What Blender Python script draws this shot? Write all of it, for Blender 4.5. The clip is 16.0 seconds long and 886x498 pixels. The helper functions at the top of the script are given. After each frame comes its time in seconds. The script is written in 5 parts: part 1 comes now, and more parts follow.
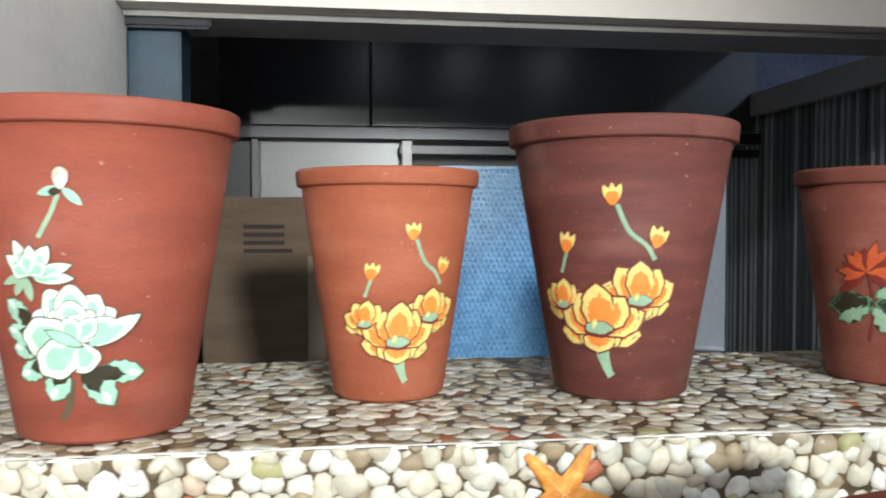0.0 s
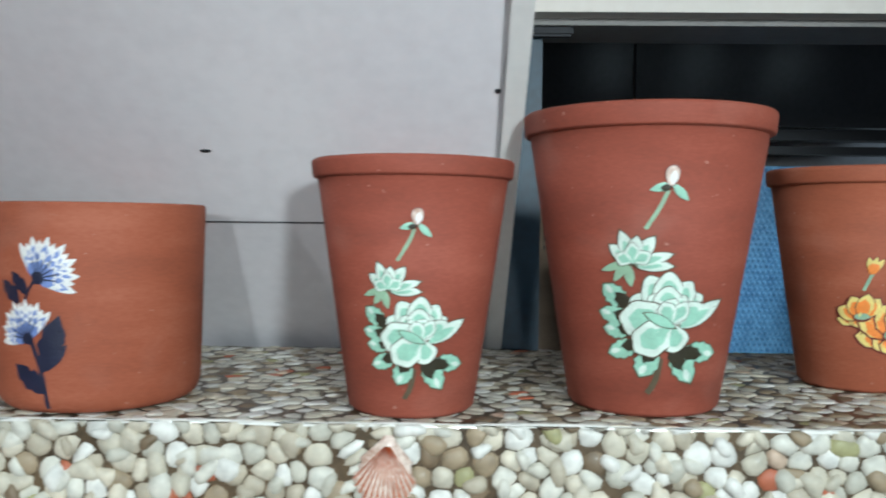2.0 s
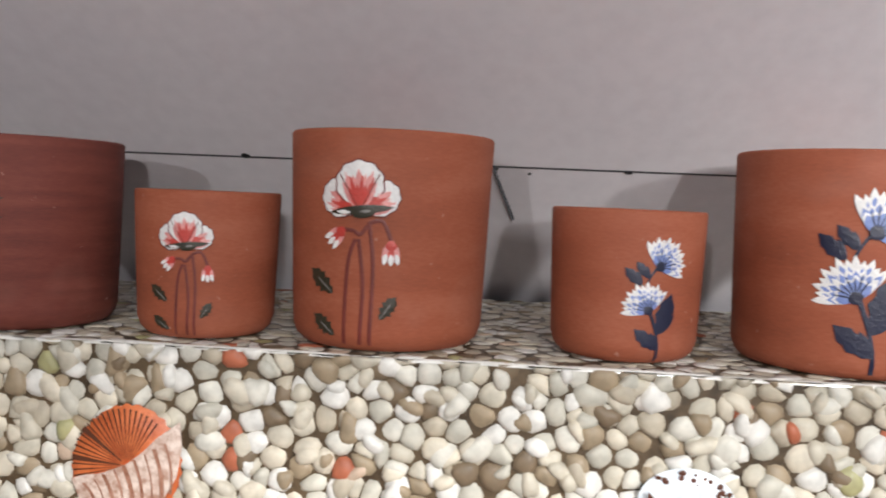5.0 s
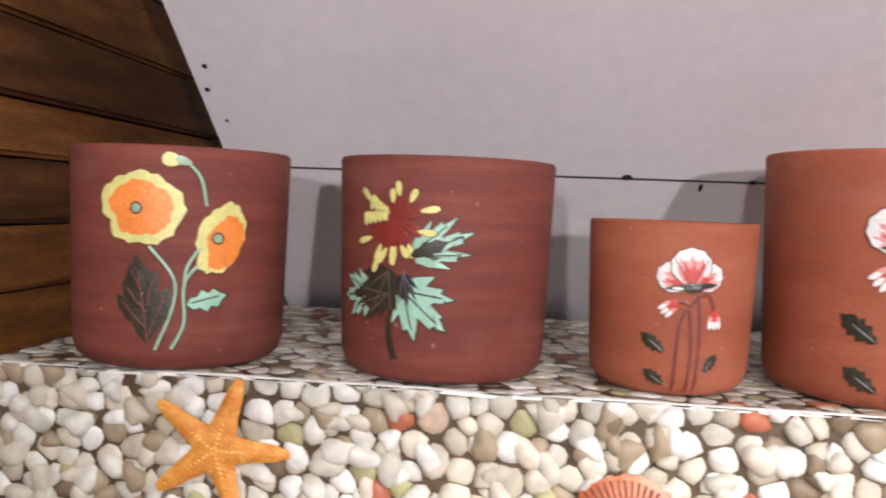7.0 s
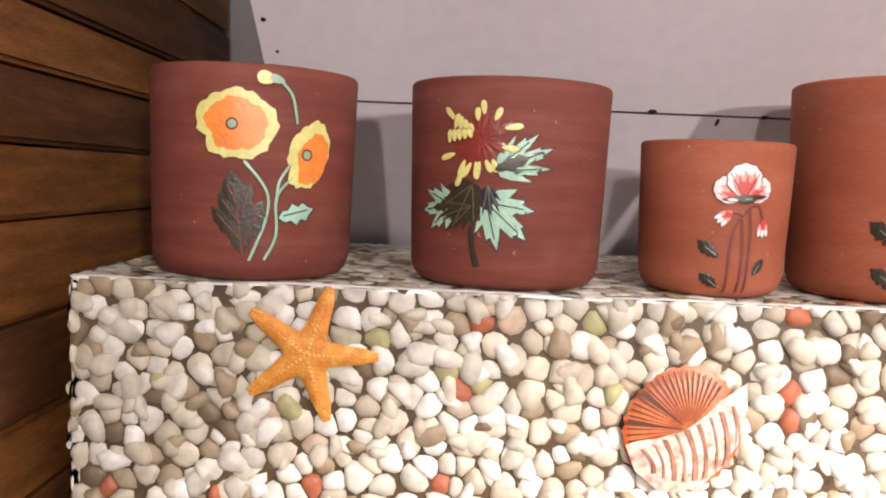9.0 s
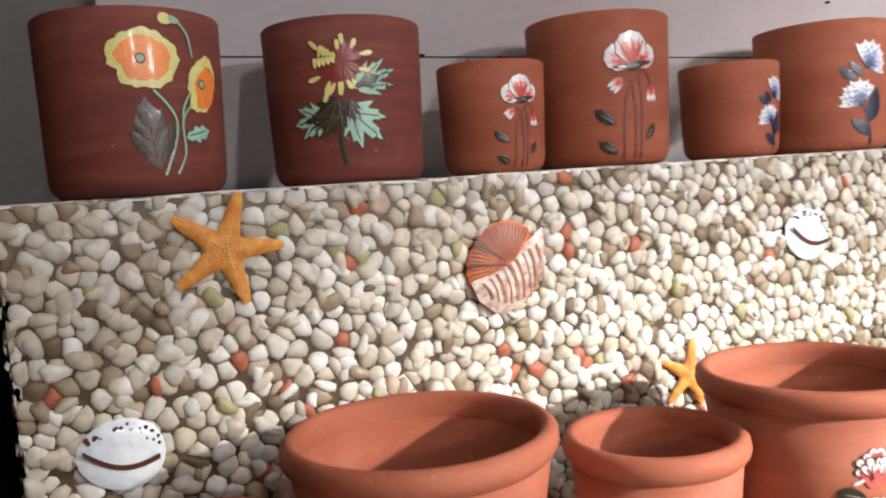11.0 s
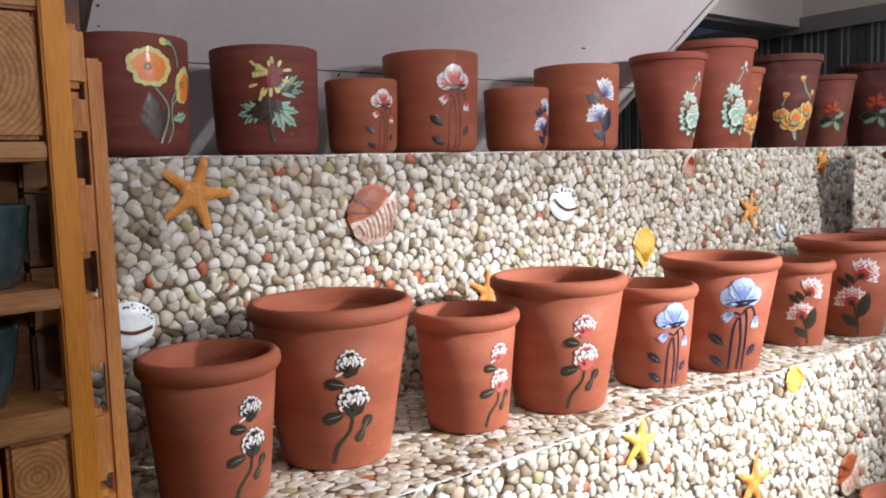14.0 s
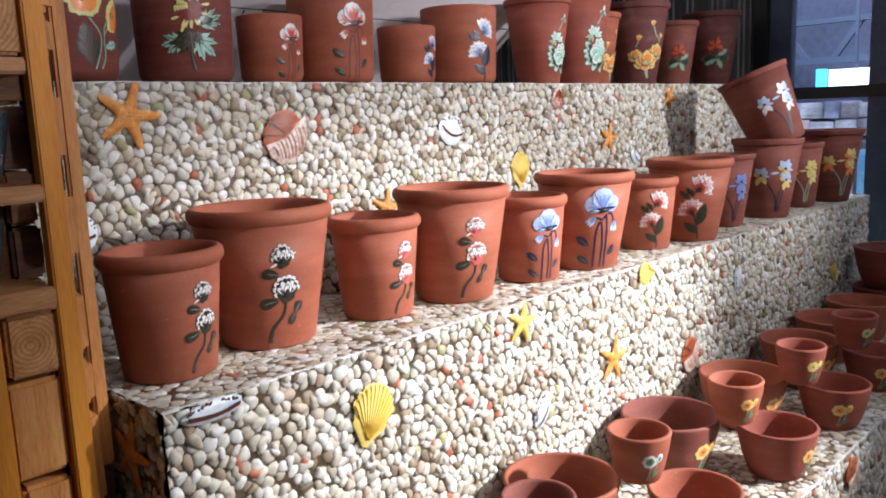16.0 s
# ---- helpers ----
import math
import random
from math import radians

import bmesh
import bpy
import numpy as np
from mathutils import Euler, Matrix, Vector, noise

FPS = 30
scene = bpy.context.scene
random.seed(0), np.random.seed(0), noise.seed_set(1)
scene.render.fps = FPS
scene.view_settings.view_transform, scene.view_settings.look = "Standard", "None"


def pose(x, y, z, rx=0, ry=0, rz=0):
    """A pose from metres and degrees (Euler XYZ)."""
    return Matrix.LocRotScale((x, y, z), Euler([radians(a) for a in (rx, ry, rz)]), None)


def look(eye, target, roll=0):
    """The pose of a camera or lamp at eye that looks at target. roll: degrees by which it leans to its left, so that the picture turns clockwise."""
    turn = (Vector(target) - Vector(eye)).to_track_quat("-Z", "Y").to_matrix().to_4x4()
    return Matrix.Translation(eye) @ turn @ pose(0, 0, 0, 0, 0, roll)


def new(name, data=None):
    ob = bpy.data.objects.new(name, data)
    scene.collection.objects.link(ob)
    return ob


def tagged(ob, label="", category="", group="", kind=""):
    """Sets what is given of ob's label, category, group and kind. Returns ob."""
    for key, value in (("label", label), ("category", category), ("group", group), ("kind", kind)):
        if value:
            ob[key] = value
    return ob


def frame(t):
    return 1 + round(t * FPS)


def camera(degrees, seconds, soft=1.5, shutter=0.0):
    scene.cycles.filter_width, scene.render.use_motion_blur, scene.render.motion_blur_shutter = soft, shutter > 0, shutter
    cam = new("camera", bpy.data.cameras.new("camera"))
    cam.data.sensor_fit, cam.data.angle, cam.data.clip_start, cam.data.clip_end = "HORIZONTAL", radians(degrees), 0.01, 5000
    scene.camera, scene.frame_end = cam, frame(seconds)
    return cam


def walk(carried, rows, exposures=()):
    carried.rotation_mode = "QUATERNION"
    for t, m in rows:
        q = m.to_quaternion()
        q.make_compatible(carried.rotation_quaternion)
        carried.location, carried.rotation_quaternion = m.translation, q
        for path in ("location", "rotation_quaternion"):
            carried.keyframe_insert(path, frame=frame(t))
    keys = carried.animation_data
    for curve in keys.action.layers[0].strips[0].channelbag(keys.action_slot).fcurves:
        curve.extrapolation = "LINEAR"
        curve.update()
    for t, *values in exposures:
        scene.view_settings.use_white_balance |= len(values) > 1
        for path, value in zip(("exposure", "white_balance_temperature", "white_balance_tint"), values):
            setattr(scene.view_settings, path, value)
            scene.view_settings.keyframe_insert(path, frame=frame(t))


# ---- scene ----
cam = camera(57.8, 16.0, soft=1.9, shutter=0.3)
PATH = [
    (0, (0.043, -0.022, 1.313), (0.305, 1.96, 1.252), 0.0),
    (0.5, (-0.02, -0.018, 1.318), (0.15, 1.973, 1.217), 0.6),
    (0.7, (-0.035, -0.02, 1.305), (0.067, 1.976, 1.233), 0.8),
    (1, (-0.08, -0.016, 1.303), (-0.029, 1.982, 1.246), 1.1),
    (1.5, (-0.194, -0.03, 1.299), (-0.204, 1.97, 1.261), 1.0),
    (2, (-0.317, -0.058, 1.306), (-0.353, 1.941, 1.244), 0.6),
    (2.5, (-0.42, -0.078, 1.297), (-0.491, 1.92, 1.227), 0.7),
    (3, (-0.5, -0.075, 1.284), (-0.627, 1.919, 1.197), 0.4),
    (3.5, (-0.603, -0.056, 1.27), (-0.803, 1.93, 1.148), 0.5),
    (4, (-0.691, -0.05, 1.275), (-0.89, 1.936, 1.137), 1.5),
    (4.2, (-0.744, -0.053, 1.276), (-0.926, 1.934, 1.14), 1.6),
    (6.3, (-1.134, 0.023, 1.264), (-1.284, 2.014, 1.141), 3.0),
    (6.5, (-1.171, 0.028, 1.263), (-1.353, 2.016, 1.146), 3.0),
    (7, (-1.285, 0.027, 1.275), (-1.504, 2.012, 1.165), 2.2),
    (7.5, (-1.366, 0.023, 1.278), (-1.564, 2.01, 1.163), 2.1),
    (8, (-1.405, 0.022, 1.27), (-1.522, 2.014, 1.14), 2.5),
    (8.5, (-1.399, 0.012, 1.256), (-1.44, 2.006, 1.109), 2.6),
    (9, (-1.399, -0.028, 1.231), (-1.413, 1.964, 1.057), 2.4),
    (9.2, (-1.416, -0.039, 1.226), (-1.401, 1.952, 1.045), 2.1),
    (11.3, (-1.658, -0.191, 1.119), (-0.721, 1.567, 0.939), -4.4),
    (11.5, (-1.686, -0.199, 1.105), (-0.677, 1.516, 0.898), -4.4),
    (12, (-1.721, -0.264, 1.078), (-0.643, 1.396, 0.795), -3.8),
    (12.5, (-1.766, -0.323, 1.052), (-0.627, 1.295, 0.758), -3.0),
    (12.8, (-1.819, -0.355, 1.068), (-0.621, 1.224, 0.802), -3.2),
    (13, (-1.856, -0.367, 1.084), (-0.621, 1.185, 0.829), -3.2),
    (13.5, (-1.904, -0.441, 1.1), (-0.659, 1.109, 0.878), -2.8),
    (14, (-1.91, -0.53, 1.119), (-0.706, 1.054, 0.92), -1.7),
    (14.5, (-1.91, -0.59, 1.096), (-0.696, 0.986, 0.885), -1.9),
    (15, (-1.946, -0.617, 1.074), (-0.653, 0.889, 0.829), -2.6),
    (15.5, (-2.024, -0.616, 1.076), (-0.641, 0.802, 0.794), -2.9),
    (16, (-2.081, -0.646, 1.073), (-0.658, 0.722, 0.749), -2.3),
]
EXPOSURES = [(0, -0.1, 6100, 3), (0.5, -0.3, 5550, -4), (1.0, -0.42, 5400, -6), (2.0, -0.8, 5500, -4), (2.5, -0.95, 5600, -3), (3.0, -1.05, 5500, -4), (4.0, -0.95, 6000, 5), (6.5, -0.05, 6300, 13), (8.0, 0.35, 6500, 20), (8.5, 0.25, 6700, 19), (9.2, 0.15, 6900, 19), (11.3, -0.62, 6350, 14), (13.0, -0.8, 6200, 14), (14.5, -0.8, 6100, 15), (16.0, -0.8, 5950, 15)]
walk(cam, [(t, look(eye, target, roll)) for t, eye, target, roll in PATH], EXPOSURES)

# ---- world and lights ----
world = bpy.data.worlds.new("world")
scene.world = world
world.use_nodes = True
world.node_tree.nodes["Background"].inputs["Color"].default_value = (0.75, 0.83, 1.0, 1)
world.node_tree.nodes["Background"].inputs["Strength"].default_value = 0.25
scene.view_settings.exposure = 0.0


def lamp(name, kind, power, color, m, **values):
    data = bpy.data.lights.new(name, kind)
    data.energy, data.color = power, color
    if kind == "SPOT":
        data.spot_size, data.spot_blend, data.shadow_soft_size = values["angle"], values["blend"], values["soft"]
    if kind == "AREA":
        data.shape, data.size, data.size_y = "RECTANGLE", values["size"], values["size_y"]
    ob = new(name, data)
    ob.matrix_world = m
    return ob


lamp("spot_lamp", "SPOT", 115, (1.0, 0.95, 0.90), look((-1.55, -2.3, 1.72), (-1.0, 0.6, 1.50)), angle=radians(48), blend=0.95, soft=0.04)
lamp("spot_lamp", "SPOT", 190, (1.0, 0.95, 0.90), look((-0.30, -2.5, 1.66), (-1.0, 0.6, 1.50)), angle=radians(48), blend=0.95, soft=0.04)
lamp("spot_lamp", "SPOT", 2300, (1.0, 0.98, 0.93), look((0.75, -2.3, 2.15), (-0.92, 0.22, 0.52)), angle=radians(27), blend=1.0, soft=0.05)
lamp("spot_lamp", "SPOT", 600, (1.0, 0.98, 0.93), look((0.62, -2.3, 1.9), (0.06, 0.58, 1.18)), angle=radians(36), blend=1.0, soft=0.12)
# Unseen fill light, added overhead to lift the whole room.
lamp("ceiling_fill", "AREA", 44, (0.97, 0.98, 1.0), look((-0.3, -1.4, 2.7), (-0.4, -0.6, 0.0)), size=2.6, size_y=0.5)
for x in (0.16, 0.44, 0.72):
    lamp("recess_lamp", "AREA", 0.2, (0.92, 0.97, 1.0), look((x, 1.5, 1.845), (x, 1.8, 1.2)), size=0.04, size_y=0.3)


# ---- materials ----
def material(name, color, rough=0.7, metal=0.0, coat=0.0):
    mat = bpy.data.materials.new(name)
    mat.use_nodes = True
    bsdf = mat.node_tree.nodes["Principled BSDF"]
    bsdf.inputs["Base Color"].default_value = (*color, 1)
    bsdf.inputs["Roughness"].default_value = rough
    bsdf.inputs["Metallic"].default_value = metal
    bsdf.inputs["Coat Weight"].default_value = coat
    bsdf.inputs["Coat Roughness"].default_value = 0.12
    return mat


def mottled(name, stops, scale=8.0, fine=90.0, rough=0.7, bump=0.15, stretch=(1, 1, 1), coat=0.0, metal=0.0, mix=0.35, distance=0.002):
    """A surface with large and small variation of colour and a fine relief."""
    mat = material(name, stops[0][1], rough, metal, coat)
    tree = mat.node_tree
    node, link = tree.nodes.new, tree.links.new
    bsdf = tree.nodes["Principled BSDF"]
    coords, mapping = node("ShaderNodeTexCoord"), node("ShaderNodeMapping")
    mapping.inputs["Scale"].default_value = stretch
    link(coords.outputs["Object"], mapping.inputs["Vector"])
    info = node("ShaderNodeObjectInfo")
    shift = node("ShaderNodeVectorMath")
    shift.operation = "ADD"
    link(mapping.outputs["Vector"], shift.inputs[0])
    spread = node("ShaderNodeMath")
    spread.operation = "MULTIPLY"
    spread.inputs[1].default_value = 17.0
    link(info.outputs["Random"], spread.inputs[0])
    link(spread.outputs[0], shift.inputs[1])
    large, small = node("ShaderNodeTexNoise"), node("ShaderNodeTexNoise")
    large.inputs["Scale"].default_value, large.inputs["Detail"].default_value = scale, 5
    small.inputs["Scale"].default_value, small.inputs["Detail"].default_value = fine, 4
    link(shift.outputs[0], large.inputs["Vector"])
    link(shift.outputs[0], small.inputs["Vector"])
    blend = node("ShaderNodeMix")
    blend.inputs["Factor"].default_value = mix
    link(large.outputs["Fac"], blend.inputs["A"])
    link(small.outputs["Fac"], blend.inputs["B"])
    ramp = node("ShaderNodeValToRGB")
    elements = ramp.color_ramp.elements
    while len(elements) < len(stops):
        elements.new(0.5)
    for e, (at, color) in zip(elements, stops):
        e.position, e.color = at, (*color, 1)
    link(blend.outputs["Result"], ramp.inputs["Fac"])
    link(ramp.outputs["Color"], bsdf.inputs["Base Color"])
    relief = node("ShaderNodeBump")
    relief.inputs["Strength"].default_value, relief.inputs["Distance"].default_value = bump, distance
    link(small.outputs["Fac"], relief.inputs["Height"])
    link(relief.outputs["Normal"], bsdf.inputs["Normal"])
    return mat


def clay(name, color, dusty, bands=3.5, contrast=0.8):
    a = tuple(c * contrast for c in color)
    mat = mottled(name, [(0.34, a), (0.5, color), (0.66, dusty)], scale=9, fine=170, rough=0.76, bump=0.14, stretch=(1, 1, bands), mix=0.3, distance=0.001)
    tree = mat.node_tree
    bsdf = tree.nodes["Principled BSDF"]
    source = bsdf.inputs["Base Color"].links[0].from_socket
    coords = tree.nodes.new("ShaderNodeTexCoord")
    # chalky smudges and a few pale specks
    for scale, low, high, amount in ((13.0, 0.60, 0.78, 0.16), (150.0, 0.735, 0.76, 0.5)):
        noise, span, mix = tree.nodes.new("ShaderNodeTexNoise"), tree.nodes.new("ShaderNodeMapRange"), tree.nodes.new("ShaderNodeMix")
        noise.inputs["Scale"].default_value, noise.inputs["Detail"].default_value = scale, 2
        span.inputs["From Min"].default_value, span.inputs["From Max"].default_value = low, high
        span.inputs["To Max"].default_value = amount
        mix.data_type = "RGBA"
        mix.inputs["B"].default_value = (0.50, 0.29, 0.23, 1)
        tree.links.new(coords.outputs["Object"], noise.inputs["Vector"])
        tree.links.new(noise.outputs["Fac"], span.inputs["Value"])
        tree.links.new(span.outputs["Result"], mix.inputs["Factor"])
        tree.links.new(source, mix.inputs["A"])
        source = mix.outputs["Result"]
    tree.links.new(source, bsdf.inputs["Base Color"])
    return mat


CLAY = clay("terracotta", (0.315, 0.082, 0.037), (0.37, 0.112, 0.058))
CLAY_RED = clay("red_terracotta", (0.245, 0.054, 0.030), (0.30, 0.076, 0.045))
CLAY_DARK = clay("dark_terracotta", (0.12, 0.031, 0.024), (0.165, 0.048, 0.036), 6.0, 0.72)
CLAY_DEEP = clay("deep_brown_terracotta", (0.165, 0.037, 0.024), (0.215, 0.056, 0.036), 9.0, 0.74)
CLAY_SOFT = clay("soft_brown_terracotta", (0.21, 0.055, 0.036), (0.27, 0.085, 0.06))


def pebble_material():
    mat = material("printed_pebbles", (0.6, 0.58, 0.52), 0.6, coat=0.08)
    tree = mat.node_tree
    node, link = tree.nodes.new, tree.links.new
    bsdf = tree.nodes["Principled BSDF"]
    geometry, ramp = node("ShaderNodeNewGeometry"), node("ShaderNodeValToRGB")
    stops = [(0.0, (0.62, 0.595, 0.52)), (0.17, (0.52, 0.475, 0.38)), (0.30, (0.70, 0.68, 0.63)), (0.47, (0.44, 0.385, 0.295)), (0.56, (0.60, 0.54, 0.43)), (0.67, (0.50, 0.475, 0.40)),
             (0.77, (0.31, 0.24, 0.155)), (0.84, (0.56, 0.51, 0.41)), (0.91, (0.18, 0.13, 0.08)), (0.955, (0.52, 0.39, 0.29)), (0.972, (0.36, 0.34, 0.17)), (0.984, (0.40, 0.12, 0.06))]
    ramp.color_ramp.interpolation = "CONSTANT"
    while len(ramp.color_ramp.elements) < len(stops):
        ramp.color_ramp.elements.new(0.5)
    for e, (at, color) in zip(ramp.color_ramp.elements, stops):
        e.position, e.color = at, (*color, 1)
    link(geometry.outputs["Random Per Island"], ramp.inputs["Fac"])
    coords, grain = node("ShaderNodeTexCoord"), node("ShaderNodeTexNoise")
    grain.inputs["Scale"].default_value, grain.inputs["Detail"].default_value = 75, 4
    link(coords.outputs["Object"], grain.inputs["Vector"])
    tone = node("ShaderNodeMapRange")
    tone.inputs["From Min"].default_value, tone.inputs["From Max"].default_value = 0.3, 0.7
    tone.inputs["To Min"].default_value, tone.inputs["To Max"].default_value = 0.74, 1.14
    link(grain.outputs["Fac"], tone.inputs["Value"])
    times = node("ShaderNodeVectorMath")
    times.operation = "SCALE"
    link(ramp.outputs["Color"], times.inputs[0])
    link(tone.outputs["Result"], times.inputs["Scale"])
    link(times.outputs["Vector"], bsdf.inputs["Base Color"])
    return mat


PEBBLE = pebble_material()
GAP = mottled("pebble_gaps", [(0.3, (0.03, 0.02, 0.012)), (0.6, (0.11, 0.075, 0.042))], scale=40, fine=200, rough=0.35)
FILM = material("clear_film", (0.75, 0.73, 0.68), 0.15, coat=0.6)
STAR = mottled("starfish_orange", [(0.35, (0.55, 0.17, 0.02)), (0.55, (0.72, 0.30, 0.05)), (0.7, (0.85, 0.48, 0.13))], scale=90, fine=520, rough=0.45, bump=0.7)
STAR_RIDGE = mottled("starfish_ridge", [(0.35, (0.72, 0.32, 0.06)), (0.6, (0.9, 0.58, 0.2))], scale=80, fine=500, rough=0.4, bump=0.4)
STAR_YELLOW = mottled("starfish_yellow", [(0.35, (0.62, 0.37, 0.05)), (0.6, (0.76, 0.54, 0.14))], scale=80, fine=400, rough=0.4)
SCALLOP = mottled("scallop_yellow", [(0.35, (0.66, 0.43, 0.05)), (0.6, (0.78, 0.60, 0.17))], scale=30, fine=200, rough=0.4)
SHELL_RED = mottled("shell_red", [(0.35, (0.40, 0.075, 0.02)), (0.6, (0.60, 0.16, 0.05))], scale=50, fine=260, rough=0.4)
SHELL_DARK = material("shell_dark", (0.09, 0.03, 0.015), 0.4)
SHELL_BROWN = mottled("shell_brown", [(0.35, (0.20, 0.075, 0.04)), (0.6, (0.42, 0.22, 0.15))], scale=60, fine=300, rough=0.4)
SHELL_PALE = mottled("shell_pale", [(0.35, (0.36, 0.20, 0.14)), (0.6, (0.70, 0.58, 0.50))], scale=110, fine=300, rough=0.35)
COWRIE = mottled("cowrie_white", [(0.35, (0.50, 0.60, 0.68)), (0.6, (0.78, 0.82, 0.84))], scale=25, fine=150, rough=0.3, coat=0.3)
BLACK = material("glaze_black", (0.012, 0.011, 0.012), 0.22)
PANEL = mottled("white_board", [(0.35, (0.74, 0.70, 0.73)), (0.6, (0.83, 0.79, 0.82))], scale=3, fine=60, rough=0.55, bump=0.05)
TRIM = mottled("white_trim", [(0.35, (0.70, 0.67, 0.66)), (0.6, (0.80, 0.77, 0.75))], scale=4, fine=70, rough=0.5, bump=0.05)
CREAM = mottled("cream_paint", [(0.35, (0.74, 0.66, 0.60)), (0.6, (0.80, 0.73, 0.67))], scale=3, fine=60, rough=0.6, bump=0.05)
# Grey for undersides and recess faces: their shade is put into the colour.
SHADE_GREY = mottled("shade_grey", [(0.35, (0.24, 0.225, 0.215)), (0.6, (0.31, 0.29, 0.28))], scale=4, fine=60, rough=0.7)
SEAM = material("dark_seam", (0.04, 0.04, 0.045), 0.8)
METAL = material("dark_metal", (0.03, 0.03, 0.033), 0.35, metal=0.6)
DARK_GLOSS = mottled("dark_glossy_panel", [(0.3, (0.022, 0.022, 0.025)), (0.7, (0.055, 0.055, 0.058))], scale=3, fine=80, rough=0.30, bump=0.02)
BLUE_POST = mottled("blue_painted_post", [(0.35, (0.007, 0.020, 0.038)), (0.6, (0.015, 0.042, 0.072))], scale=10, fine=90, rough=0.5)
# Card brown darkened so that its colour carries the shade of the recess.
CARD_SHADED = mottled("cardboard", [(0.35, (0.085, 0.055, 0.035)), (0.6, (0.125, 0.085, 0.055))], scale=6, fine=120, rough=0.85, stretch=(1, 1, 6))
CARD_INK = material("cardboard_ink", (0.03, 0.02, 0.017), 0.85)
LIT_STRIP = material("light_strip_on_card", (0.22, 0.17, 0.12), 0.25)
BUBBLE = mottled("blue_bubble_sheet", [(0.35, (0.10, 0.24, 0.46)), (0.6, (0.20, 0.42, 0.68))], scale=40, fine=200, rough=0.3, bump=0.2)
STRIPE_A = mottled("grey_green_slat", [(0.35, (0.075, 0.08, 0.08)), (0.6, (0.115, 0.12, 0.115))], scale=6, fine=60, rough=0.5, stretch=(1, 1, 0.2))
STRIPE_B = mottled("pale_slat_edge", [(0.35, (0.34, 0.36, 0.36)), (0.6, (0.45, 0.46, 0.45))], scale=6, fine=60, rough=0.45)
FLOOR = mottled("floor_tile", [(0.35, (0.24, 0.21, 0.18)), (0.6, (0.33, 0.29, 0.25))], scale=3, fine=50, rough=0.4)
ROOM = mottled("room_paint", [(0.35, (0.42, 0.40, 0.38)), (0.6, (0.5, 0.48, 0.46))], scale=2, fine=40, rough=0.8)


def wood(name, dark, mid, light, grain=(3, 22, 22), scale=3.0):
    return mottled(name, [(0.34, dark), (0.5, mid), (0.64, light)], scale=scale, fine=26, rough=0.58, bump=0.18, stretch=grain, mix=0.4)


# Side and back boards: two wood tones, both darkened to hold the shade there.
WOOD_H = wood("pine_boards_in_shade", (0.11, 0.036, 0.007), (0.20, 0.072, 0.014), (0.30, 0.12, 0.028), (3, 3, 26))
WOOD_DARK = wood("brown_boards_in_shade", (0.050, 0.016, 0.004), (0.10, 0.034, 0.008), (0.17, 0.062, 0.015), (3, 3, 26))
WOOD_V = wood("pine_post", (0.52, 0.17, 0.008), (0.68, 0.25, 0.014), (0.74, 0.30, 0.028), (14, 14, 1.5))
WOOD_X = wood("pine_shelf", (0.30, 0.12, 0.035), (0.46, 0.21, 0.07), (0.56, 0.29, 0.12), (2.5, 20, 20))
WOOD_P = wood("pine_block", (0.34, 0.125, 0.025), (0.54, 0.22, 0.05), (0.64, 0.30, 0.09), (14, 14, 2))
TEAL = mottled("teal_glaze", [(0.35, (0.02, 0.045, 0.055)), (0.6, (0.05, 0.09, 0.10))], scale=10, fine=80, rough=0.2, coat=0.5)


def glaze(name, color, rough=0.36):
    return mottled(name, [(0.3, tuple(c * 0.8 for c in color)), (0.65, tuple(min(1, c * 1.1) for c in color))], scale=70, fine=300, rough=rough, bump=0.25, coat=0.12)


MINT = glaze("mint_glaze", (0.33, 0.56, 0.43))
MINT_PALE = glaze("pale_mint_glaze", (0.66, 0.74, 0.66))
LEAF_DARK = glaze("dark_leaf_glaze", (0.035, 0.03, 0.018))
OLIVE = glaze("brown_stem_glaze", (0.10, 0.075, 0.045))
ORANGE = glaze("orange_glaze", (0.84, 0.26, 0.05))
LIME = glaze("lime_yellow_glaze", (0.70, 0.66, 0.24))
YELLOW = glaze("yellow_glaze", (0.78, 0.62, 0.20))
SAGE = glaze("sage_glaze", (0.30, 0.44, 0.30))
GREEN = glaze("green_glaze", (0.10, 0.25, 0.13))
RED = glaze("red_glaze", (0.55, 0.06, 0.045))
ROSE = glaze("rose_red_glaze", (0.50, 0.11, 0.10))
RED_ORANGE = glaze("red_orange_glaze", (0.60, 0.11, 0.035))
WHITE = glaze("white_glaze", (0.80, 0.78, 0.76))
RED_DARK = glaze("dark_red_glaze", (0.22, 0.03, 0.022))
PINK = glaze("pink_glaze", (0.72, 0.30, 0.28))
BLUE = glaze("blue_glaze", (0.20, 0.27, 0.56))
BLUE_PALE = glaze("pale_blue_glaze", (0.52, 0.64, 0.84))
BLUE_MID = glaze("mid_blue_glaze", (0.34, 0.48, 0.76))
NAVY = glaze("navy_glaze", (0.018, 0.02, 0.045))
MAROON = glaze("maroon_line", (0.16, 0.03, 0.022), 0.5)
GREY = glaze("grey_glaze", (0.22, 0.21, 0.20))


# ---- building helpers ----
def mesh_of(name, bm, mats):
    me = bpy.data.meshes.new(name)
    bm.normal_update()
    bm.to_mesh(me)
    bm.free()
    for m in (mats if isinstance(mats, (list, tuple)) else [mats]):
        me.materials.append(m)
    return me


